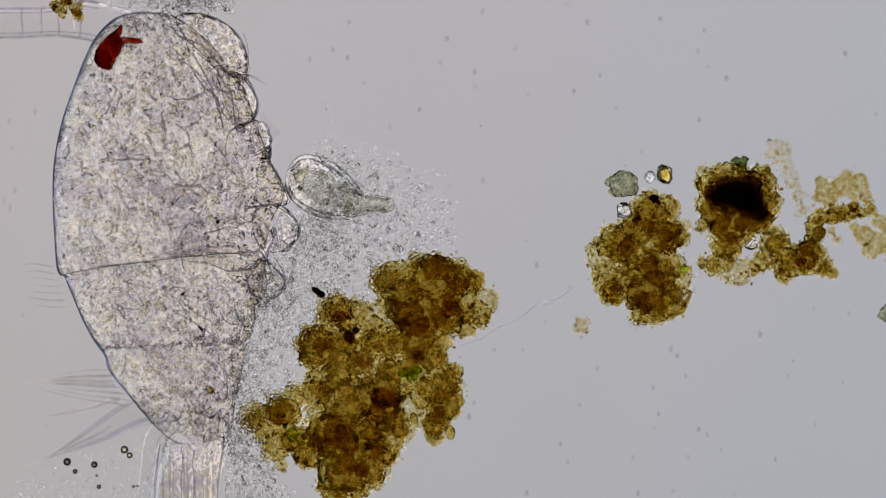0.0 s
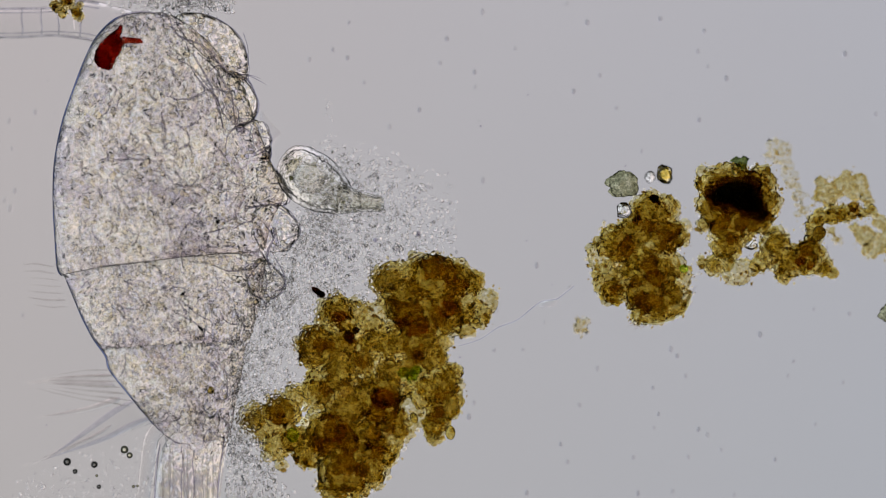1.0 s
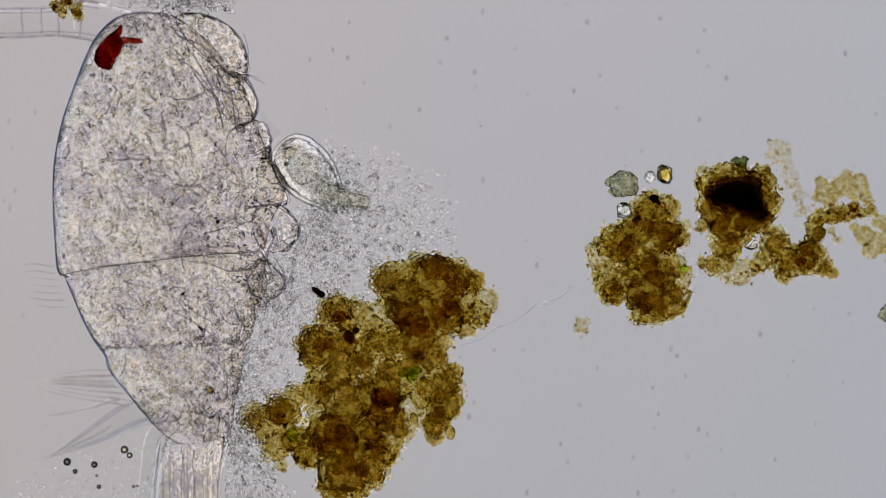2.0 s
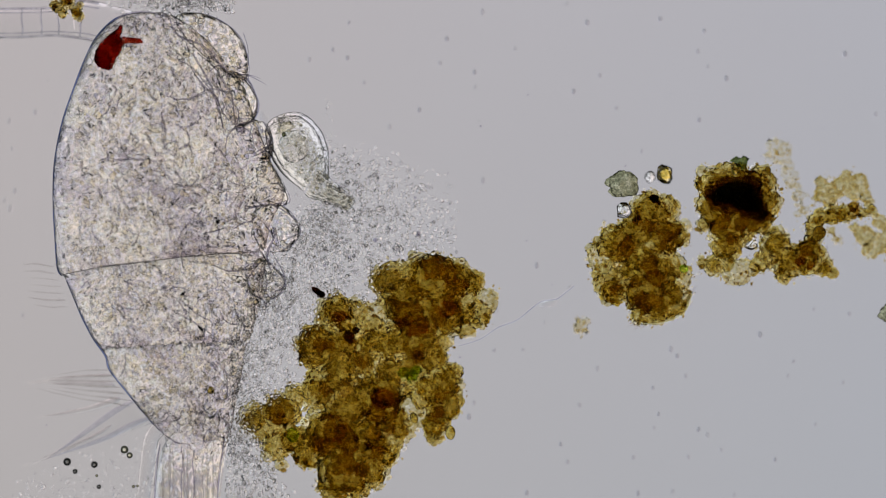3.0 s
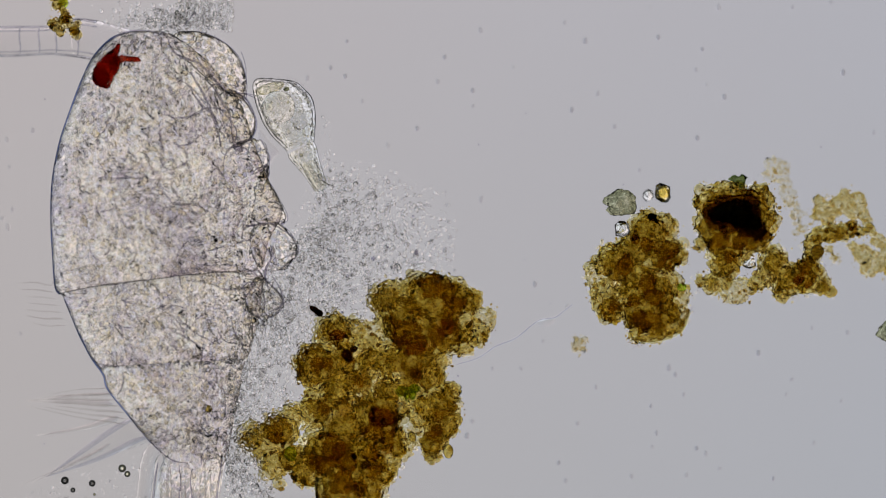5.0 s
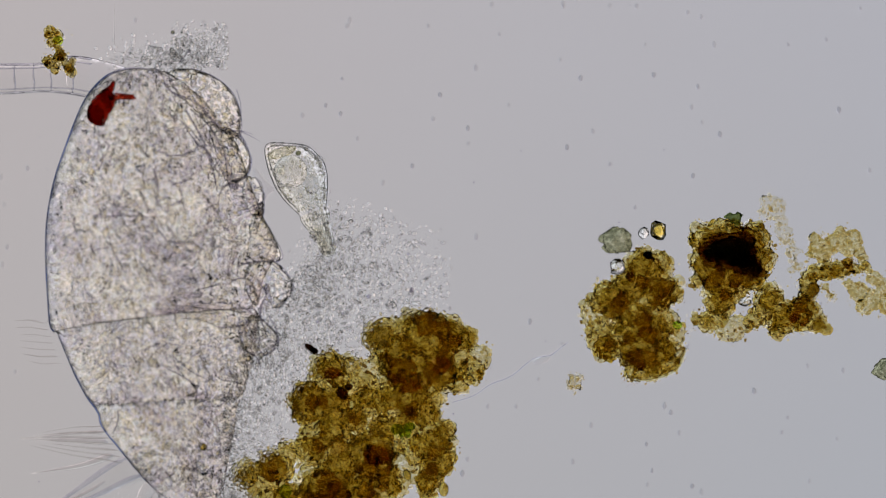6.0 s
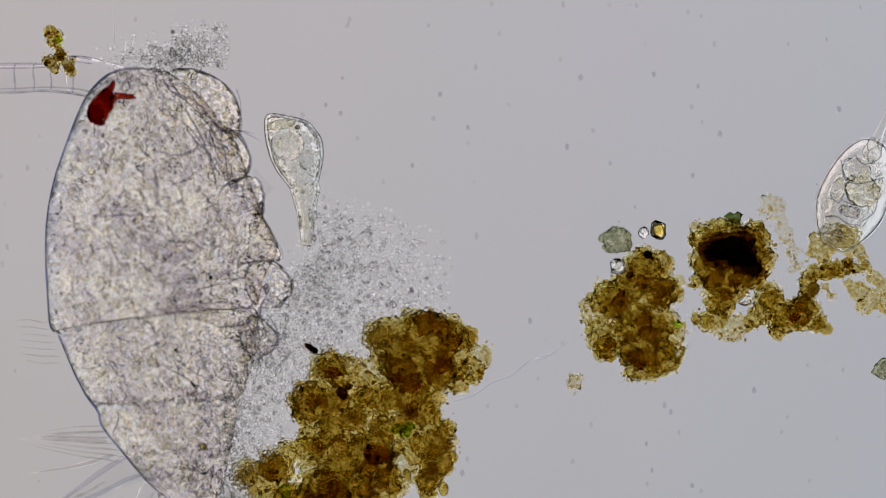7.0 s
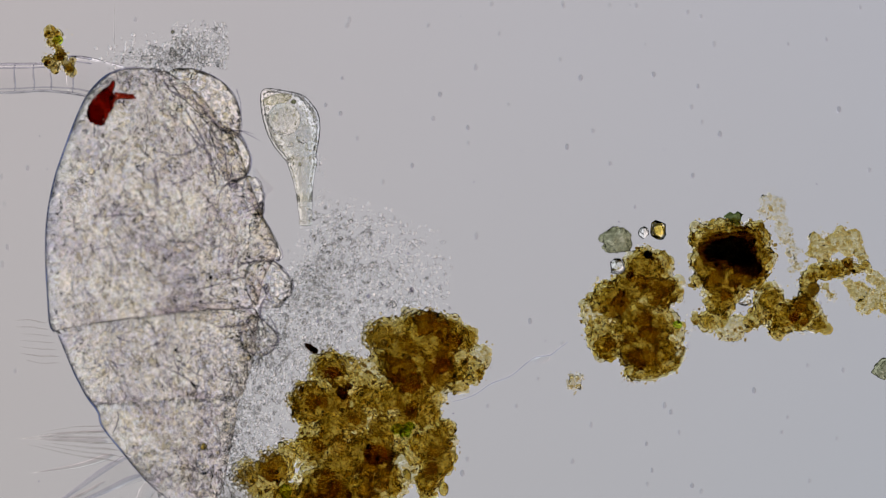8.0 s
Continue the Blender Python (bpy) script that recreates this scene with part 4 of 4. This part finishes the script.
def build_small():
    for u, v, r, material, label in ((120, 817, 7, BUBBLE_DARK, "tiny dark bubble by the tail"), (168, 822, 6, BUBBLE_DARK, "tiny dark bubble by the tail"), (134, 834, 4.5, BUBBLE_DARK, "tiny dark bubble by the tail"),
                                     (222, 795, 7, BUBBLE, "tiny bright bubble with a black rim"), (231, 805, 5.5, BUBBLE, "tiny bright bubble with a black rim"), (176, 861, 4, BUBBLE_DARK, "tiny dark bubble by the tail"),
                                     (173, 841, 2.5, BUBBLE, "tiny bright bubble with a black rim"), (238, 860, 3, BUBBLE, "tiny bright bubble with a black rim"), (245, 859, 2.5, BUBBLE, "tiny bright bubble with a black rim"), (320, -40, 3.5, BUBBLE, "tiny bright bubble with a black rim")):
        tagged(new("bubble", lump("bubble", u, v, 0.07 if material is BUBBLE_DARK else 0.13, r, r, r, material, 0.02, 1, 3)), label, "bubble", "bubbles by the tail")
    tagged(new("oil_droplet", lump("oil_droplet", 374, 690, 0.16, 7, 7, 7, OIL, 0.02, 1, 3)), "small yellow oil droplet on the shell", "oil droplet")
    for u, v, ru, rv, z, label in ((716, 660, 10.5, 9, 0.08, "green alga cell deep in the debris"), (729, 665, 11, 10, 0.07, "green alga cell deep in the debris"), (736, 655, 10.2, 7, 0.09, "green alga cell deep in the debris"), (117, -26, 9, 9, 0.07, "round green alga cell on the crumb"), (518, 770, 10, 12, 0.12, "small green alga cell in the debris"),
                                   (1209, 476, 8, 7, 0.09, "yellow-green alga cell in the debris")):
        tagged(new("alga", lump("alga", u, v, z, ru, rv, 10, GREEN if ru < 10 else GREEN_HAZE, 0.12 if ru < 10 else 0.35, 2.5, 4, 0, u)), label, "alga", "green algae")
    for u, v, ru, rv, turn in ((797, 765, 9, 13, 0), (733, 739, 7, 10, 20), (1448, 412, 12, 12, 0), (1357, 303, 6, 8, 0)):
        tagged(new("cyst", lump("cyst", u, v, 0.13, ru, rv, 8, CYST, 0.06, 2, 3, turn)), "oval amber cyst with a dark wall in the debris", "cyst", "amber cysts")
    for u, v, ru, rv, z, mat, label in ((1102, 326, 27, 24, 0.15, GREYSTONE, "rough grey-green mineral grain above the debris"), (1105, 373, 14, 13, 0.145, CRYSTAL, "small clear angular crystal"),
                                        (1176, 309, 13, 18, 0.06, AMBER, "clear crystal with an amber glint"), (1150, 313, 10, 9, 0.03, CRYSTAL, "small clear angular crystal"),
                                        (540, 746, 8, 7, 0.15, GEM, "bright clear crystal in the debris"), (541, 720, 5, 9, 0.15, GEM, "bright clear crystal in the debris"),
                                        (334, 53, 7, 7, 0.26, GEM, "bright square crystal on the shell"), (571, 835, 9, 22, 0.15, CRYSTAL, "long clear rod in the debris"),
                                        (1298, 303, 6, 9, 0.15, CRYSTAL, "small clear angular crystal"), (1328, 434, 12, 8, 0.14, CRYSTAL, "small clear angular crystal")):
        tagged(new("crystal", pyramid("crystal", u, v, z, ru, rv, min(ru, rv), mat, u % 40) if mat is GEM else crystal("crystal", u, v, z, ru, rv, min(ru, rv), mat, u % 40, u)), label, "crystal", "mineral grains")
    for u, v, ru, rv, mat, label in ((1312, 285, 22, 16, FLAKE, "dark green flake at the clump's edge"), (1572, 556, 16, 14, GREYSTONE, "dark grain lying alone on the slide")):
        tagged(new("crumb", union("crumb", [(u - 0.3 * ru, v + 2, rv * 0.65), (u + 0.3 * ru, v - 2, rv * 0.7), (u, v + 0.3 * rv, rv * 0.6)], mat, u % 90, 0.0024)), label, "crumb", "loose crumbs")
    thread = thing("thread", "very thin pale thread between two debris clumps", "thread", S(920, 560, 0))
    part("strand", tube("strand", [(812, 612, 0.1, 0.8), (850, 600, 0.1, 1.1), (880, 580, 0.1, 1.4), (915, 566, 0.1, 1.3), (945, 542, 0.1, 1.3), (960, 533, 0.1, 1.4), (985, 529, 0.1, 1.4), (1000, 518, 0.1, 1.3), (1016, 506, 0.1, 1.0)], SPINE_EDGE, 6, 50), thread)
    part("droplet", lump("droplet", 970, 538, 0.045, 15, 6, 5, CLEAR, 0.1, 2, 3, 15), thread, "clear bead on the thread")
    clear = [(618, 41), (1015, 162), (1237, 212), (1168, 34), (1039, 40), (1246, 55), (1285, 139), (1495, 96), (742, 195), (589, 88), (615, 103), (840, 128), (791, 69), (1198, 630), (1187, 618), (1236, 760), (1371, 814),
             (830, 738), (1155, 686), (1165, 733), (992, 786), (932, 872), (1129, 873), (1345, 592), (950, 470)]
    faint = [(854, 22), (1003, 8), (912, 87), (841, 155), (1061, 134), (1091, 192), (1235, 91), (1253, 118), (1549, 203), (548, 106), (779, 112), (645, 147), (1213, 666), (1394, 665), (1276, 796), (1491, 677), (839, 713),
             (1025, 717), (1157, 758), (1135, 268), (855, 320), (690, 225), (875, 620), (1190, 870), (17, 215)]
    faint += [(rng.uniform(-60, 1640), rng.uniform(-110, -5)) for k in range(26)] + [(rng.uniform(900, 1640), rng.uniform(380, 980)) for k in range(26)] + [(rng.uniform(-40, 110), rng.uniform(140, 700)) for k in range(6)]
    for spots, name, material, label in ((clear, "dust", DUST, "small dark dust specks on the glass"), (faint, "dust", DUST_FAINT, "faint pale dust specks on the glass")):
        vs, fs = [], []
        bv, bf = ICO[2]
        for k, (u, v) in enumerate(spots):
            r = rng.uniform(3.2, 4.6)
            vs.append(bv * np.array((r, r * rng.uniform(1.2, 1.6), 3.0)) / 1000 + np.array(S(u, v, 0.006)))
            fs.append(bf + k * len(bv))
        tagged(new(name, mesh_np(name, np.vstack(vs), np.vstack(fs), material)), label, "dust", kind="stuff")
    places, radii = [], []
    for k in range(60):
        places.append(S(rng.uniform(-60, 1700), rng.uniform(-120, 960), 0.1)[:])
        radii.append(rng.uniform(0.8, 1.6))
    for u, v, r in ((740, 413, 4), (665, 425, 4.5), (735, 350, 2.5), (620, 455, 3), (575, 470, 3), (690, 405, 2.5), (610, 520, 3)):
        places.append(S(u, v, 0.13)[:])
        radii.append(r)
    tagged(new("speck", grains("speck", places, radii, FOLD, rng, 1, 0.4)), "tiny dark specks drifting in the water", "specks", kind="stuff")


build_small()


# ---- swimmers ----
def body_of_turn(name, rows, material, around=32, steps=40, flat=0.8, wobble=0.0, grit=60, ends=(True, True)):
    """A body along local -y: stations (distance along, half width left, half width right), micrometres."""
    st = smooth_rows(rows, steps)
    vs, fs = [], []
    for i, (d, a, b) in enumerate(st):
        a, b = max(a, 0.3), max(b, 0.3)
        for j in range(around):
            t = 2 * math.pi * j / around
            w = (b if math.cos(t) > 0 else a) * math.cos(t)
            p = Vector((w, -d, (a + b) / 2 * flat * math.sin(t))) / 1000
            vs.append(p)
    vs = np.array(vs)
    vs = vs + np.array((0.5, 0.5, 1)) * (wobble * grad_noise(vs, grit))[:, None]
    n = around
    for i in range(steps - 1):
        for j in range(n):
            fs.append((i * n + j, (i + 1) * n + j, (i + 1) * n + (j + 1) % n, i * n + (j + 1) % n))
    if ends[0]:
        fs.append(tuple(range(n)))
    if ends[1]:
        fs.append(tuple(reversed(range((steps - 1) * n, steps * n))))
    return mesh_np(name, vs, fs, material)


def local_lump(name, x, y, z, rx, ry, rz, material, rough=0.08, freq=2, sub=3, seed=0):
    me = lump(name, 784, 441, 0, rx, ry, rz, material, rough, freq, sub, 0, seed)
    me.transform(Matrix.Translation(Vector((x, y, z)) / 1000))
    return me


def child(name, me, parent, label="", kind=""):
    ob = new(name, me)
    ob.parent = parent
    return tagged(ob, label, kind=kind)


def build_ciliate():
    it = thing("ciliate", "clear pear-shaped ciliate with a narrow tail", "ciliate", S(545, 328, 0.11))
    front_rows = [(-57, 8, 8), (-55.5, 28, 28), (-47, 39, 39), (-26, 47, 47), (0, 49, 49), (25, 45, 45), (45, 37.5, 37.5), (62, 29.5, 29.5), (70, 26, 26)]
    neck_rows = [(-8, 25, 25), (0, 26.5, 26.5), (10, 24.5, 24.5), (20, 21.5, 21.5), (40, 17.5, 17.5), (58, 15, 15), (72, 13.5, 13.5)]
    tail_rows = [(-58, 14.5, 14.5), (-30, 13, 13), (-16, 11.5, 11.5), (-8, 12.5, 12.5), (-3, 12, 12), (-0.5, 9, 9), (1, 4, 4)]

    def inner(rows, k):
        return [(d * 0.94, a * k, b * k) for d, a, b in rows]

    def slanted(me):
        """The blunt front end slopes to one side."""
        for p in me.vertices:
            p.co.y -= 0.46 * p.co.x * min(1, max(0, (p.co.y + 0.01) / 0.05))
        return me

    front = child("front_body", slanted(body_of_turn("front_body", front_rows, PROTO, flat=1.02, wobble=0.0012, ends=(True, False))), it, "clear rounded front half")
    neck = child("neck", body_of_turn("neck", neck_rows, TAIL_SKIN, 32, 36, 0.86, 0.0012, ends=(False, False)), it, "clear tapering rear half")
    tail = child("tail", body_of_turn("tail", tail_rows, TAIL_SKIN, 28, 30, 0.86, 0.0012, ends=(False, True)), it, "narrow clear tail")
    child("plasm", slanted(body_of_turn("plasm", inner(front_rows, 0.92), PLASM, 120, 130, 0.95, 0.003, 190, (True, False))), front, "fine-grained grey-brown plasm")
    child("plasm", body_of_turn("plasm", inner(neck_rows, 0.86), PLASM, 90, 90, 0.7, 0.003, 190, (False, False)), neck, "fine-grained grey-brown plasm")
    child("plasm", body_of_turn("plasm", inner(tail_rows, 0.78), PLASM, 60, 80, 0.6, 0.0025, 190, (False, False)), tail, "fine-grained grey-brown plasm")
    child("vacuole", local_lump("vacuole", -13, 8, 4, 31, 30, 27, FOODVAC), front, "large round food vacuole")
    child("nucleus", local_lump("nucleus", 14, -24, 0, 16, 20, 14, FAINT, 0.15), front)
    child("contractile_vacuole", local_lump("contractile_vacuole", 36, -2, 8, 8, 14, 8, FAINT), front)
    child("pigment_spot", local_lump("pigment_spot", 12, 34, 16, 5, 4, 4, GREYSTONE, 0.3), front, "dark pigment spot")
    child("front_plasm", local_lump("front_plasm", -16, 46, 0, 26, 9, 14, MOUTH, 0.3, 3, 4), front, "dark greenish plasm at the mouth")
    for owner, rows, count in ((front, front_rows, 800), (neck, neck_rows, 170), (tail, tail_rows, 60)):
        a, places = np.array(rows), []
        while len(places) < count:
            d = rng.uniform(a[0, 0], a[-1, 0])
            w = np.interp(d, a[:, 0], a[:, 1]) * 0.93
            x = w * (rng.choice((-1, 1)) * rng.uniform(0.8, 1.0) if rng.random() < 0.12 else rng.uniform(-1, 1))
            if rng.random() < w / 48:
                y = -d - 0.46 * x * min(1, max(0, (10 - d) / 50)) * (owner is front)
                places.append(Vector((x, y, rng.uniform(-0.8, 0.8) * math.sqrt(max(0, w * w - x * x)))) / 1000)
        child("granule", grains("granule", places, rng.gamma(3, 0.32, count) + 0.9, PLASM_GRAIN, rng, 1, 0.4), owner, "fine yellow-grey granules", "stuff")
    for k in range(16):
        f = (k + rng.uniform(0.1, 0.9)) / 16 * 2 - 1
        a = radians(90 - 75 * f)
        x = 44 * math.cos(a)
        y = 26 + 30 * math.sin(a) - 0.2 * x
        rows = [(784 + x, 441 - y, 0, 0.9), (784 + x * 1.05, 441 - y * 1.05 - 1, 0, 0.6), (784 + x * 1.1 + 2, 441 - y * rng.uniform(1.07, 1.13), 0, 0.3)]
        child("cilium", tube("cilium", rows, SETA, 5, 6), front)
    return it, front, neck, tail


def build_rotifer():
    it = thing("rotifer", "clear oval rotifer with a long thin foot", "rotifer", S(1800, 0, 0.09))
    shell_rows = [(-98, 10, 12), (-88, 28, 27), (-60, 46, 46), (-20, 57, 58), (20, 60, 62), (50, 54, 56), (78, 40, 42), (96, 27, 29), (104, 20, 22)]
    shell = child("shell", body_of_turn("shell", shell_rows, TAIL_SKIN, 48, 60, 0.7, 0.002), it, "clear oval shell")
    child("membrane", body_of_turn("membrane", [(d * 1.03, a * 1.05, b * 1.04) for d, a, b in shell_rows], FAINT, 48, 50, 0.5), shell, "thin clear outer membrane")
    child("foot", body_of_turn("foot", [(-178, 3, 3), (-170, 5, 5), (-130, 7, 7), (-105, 10, 10), (-88, 15, 15), (-72, 17, 17), (-62, 8, 8)], TAIL_SKIN, 20, 30), it, "thin tapering foot")
    child("gut", body_of_turn("gut", [(-70, 5, 5), (-60, 22, 22), (-35, 36, 38), (0, 46, 44), (40, 42, 38), (70, 30, 30), (84, 6, 6)], GUT, 130, 130, 0.3, 0.006, 110), shell, "clear lumpy gut")
    child("stomach", local_lump("stomach", 10, 8, 4, 32, 28, 22, STOMACH, 0.2, 2, 4), shell, "pale yellow stomach")
    child("gland", local_lump("gland", -14, 38, 8, 26, 22, 18, FOODVAC, 0.12, 2, 4), shell, "round clear gland")
    child("gland", local_lump("gland", -32, -6, 6, 11, 22, 9, FOODVAC, 0.2, 2, 4), shell, "round clear gland")
    child("gland", local_lump("gland", -38, -40, 4, 9, 15, 8, FOODVAC, 0.2, 2, 4), shell, "round clear gland")
    child("egg", local_lump("egg", 38, 30, 0, 14, 26, 12, PROTO, 0.12), shell)
    child("jaw", local_lump("jaw", 2, -36, 6, 18, 10, 10, MUSCLE, 0.45, 3, 4), shell, "grey chewing jaws")
    for x, y, rx, ry in ((6, 74, 12, 16), (-6, 90, 8, 12), (8, 98, 6, 9)):
        child("foot_gland", local_lump("foot_gland", x, y, 4, rx, ry, 8, FOODVAC, 0.2, 2, 4), shell)
    for pts in (((-46, 44), (-30, 18), (-8, 14), (14, 26), (36, 44)), ((-40, -20), (-22, -28), (-18, -8)), ((-34, -60), (-14, -52), (8, -56), (30, -50)), ((40, 10), (44, -20), (30, -44)), ((-20, -20), (0, -22), (24, -18)), ((-28, 62), (-8, 52), (8, 60))):
        child("fold", tube("fold", [(784 + x, 441 - y, 0.012, 1.1) for x, y in pts], FOLD, 8), shell)
    head = child("head", local_lump("head", 0, -82, 0, 32, 20, 14, GUT, 0.2, 5, 5), it, "granular head crown")
    places = [Vector((rng.normal(0, 13), rng.normal(-82, 8), rng.uniform(-8, 10))) / 1000 for k in range(110)]
    child("granule", grains("granule", places, rng.gamma(3, 0.5, 110) + 1.2, GRANULE, rng, 1, 0.6), head, "fine granules", "stuff")
    for k in range(18):
        x = -26 + 52 * k / 17
        rows = [(784 + x, 441 + 96 - abs(x) * 0.3, 0, 1), (784 + x * 1.1, 441 + 106 - abs(x) * 0.4, 0, 0.4)]
        child("cilium", tube("cilium", rows, SETA, 5, 6), head)
    places = [Vector((rng.uniform(-38, 38), rng.uniform(-75, 70), rng.uniform(-20, 24))) / 1000 for k in range(160)]
    child("granule", grains("granule", places, rng.gamma(3, 0.55, 160) + 1.2, GRANULE, rng, 1, 0.6), shell, "fine inner granules", "stuff")
    return it


# time; middle of the head, waist and tail tip of the ciliate on the stage
CILIATE_HEAD = [
    (0.0, 570, 334), (0.5, 562, 326), (1.0, 554, 320), (1.5, 550, 314), (2.8, 530, 273), (3.0, 529, 264), (3.3, 530, 254), (3.5, 527, 248), (3.8, 525, 230),
    (4.0, 525, 211), (4.2, 523, 194), (4.5, 516, 165), (4.7, 511, 161), (5.8, 533, 183), (6.0, 542, 208), (6.2, 548, 218), (6.4, 555, 228), (6.5, 551, 222),
    (6.6, 544, 182), (6.7, 541, 166), (6.8, 538, 153), (6.9, 537, 153), (7.0, 536, 163), (7.1, 539, 182), (7.2, 544, 200), (7.3, 547, 212), (7.4, 550, 223),
    (7.6, 554, 237), (7.8, 544, 172), (8.0, 530, 118),
]
CILIATE_WAIST = [
    (0.0, 618, 359), (0.5, 611, 354), (1.0, 604, 353), (1.5, 596, 353), (2.8, 565, 332), (3.0, 560, 327), (3.3, 558, 322), (3.5, 553, 318), (3.8, 549, 301),
    (4.0, 550, 284), (4.2, 548, 268), (4.5, 537, 237), (4.7, 536, 235), (5.8, 562, 258), (6.0, 570, 282), (6.2, 574, 293), (6.4, 577, 303), (6.5, 563, 296),
    (6.6, 561, 255), (6.7, 558, 240), (6.8, 556, 226), (6.9, 554, 226), (7.0, 553, 236), (7.1, 554, 256), (7.2, 557, 274), (7.3, 559, 286), (7.4, 561, 298),
    (7.6, 565, 312), (7.8, 559, 246), (8.0, 548, 188),
]
CILIATE_TIP = [
    (0.0, 697, 364), (0.5, 687, 362), (1.0, 679, 362), (1.5, 665, 362), (2.8, 634, 361), (3.0, 624, 364), (3.3, 621, 362), (3.5, 619, 360), (3.8, 599, 355),
    (4.0, 590, 351), (4.2, 575, 340), (4.5, 574, 313), (4.7, 573, 307), (5.8, 595, 324), (6.0, 598, 353), (6.2, 602, 367), (6.4, 602, 377), (6.5, 591, 375),
    (6.6, 567, 359), (6.7, 562, 345), (6.8, 565, 323), (6.9, 556, 324), (7.0, 557, 336), (7.1, 558, 359), (7.2, 564, 377), (7.3, 558, 395), (7.4, 554, 402),
    (7.6, 556, 421), (7.8, 547, 355), (8.0, 555, 301),
]
# time; middle of the rotifer on the stage and where its head points
ROTIFER = [
    (0.0, 2100, -60, -0.8, 0.3), (6.2, 2000, -40, -0.8, 0.4), (6.6, 1766, 14, -0.8, 0.5), (6.8, 1607, 84, -0.75, 0.6), (6.9, 1530, 141, -0.68, 0.73), (7.0, 1523, 243, -0.38, 0.92), (7.1, 1500, 270, -0.44, 0.9),
    (7.2, 1506, 268, -0.42, 0.9), (7.3, 1538, 224, -0.75, 0.6), (7.4, 1588, 124, -0.1, 1.0), (7.5, 1604, 22, -0.7, 0.6), (7.6, 1690, -80, -0.5, 0.9), (8.0, 1900, -400, 0.2, 1.0),
]


def facing(du, dv):
    """Turn about z that points local -y along (du, dv) of the stage."""
    return math.degrees(math.atan2(-dv, du)) + 90


def motions():
    front_rows, neck_rows, tail_rows, all_rows = [], [], [], []
    for (t, hu, hv), (_, nu, nv), (_, tu, tv) in zip(CILIATE_HEAD, CILIATE_WAIST, CILIATE_TIP):
        z = float(np.interp(t, (0, 4.2, 5.8, 8), (0.155, 0.15, 0.1, 0.1)))
        root, tip = S(hu, hv, z), S(tu, tv, z)
        all_rows.append((t, pose(*root)))
        front_rows.append((t, pose(0, 0, 0, 0, float(np.interp(t, (0, 1.5, 2.8, 3.5, 4.2, 4.5), (-105, -100, -80, -60, -20, 0))), facing(nu - hu, nv - hv))))
        neck_rows.append((t, pose(*(S(nu, nv, z) - root), 0, 0, facing(tu - nu, tv - nv))))
        tail_rows.append((t, pose(*(tip - root), 0, 0, facing(tu - nu, tv - nv))))
    walk(CILIATE_BODY[0], all_rows)
    walk(CILIATE_BODY[1], front_rows)
    walk(CILIATE_BODY[2], neck_rows)
    walk(CILIATE_BODY[3], tail_rows)
    walk(SWIMMER, [(t, pose(*S(u, v, 0.09), 0, 0, facing(a, b))) for t, u, v, a, b in ROTIFER])


CILIATE_BODY, SWIMMER = build_ciliate(), build_rotifer()
motions()
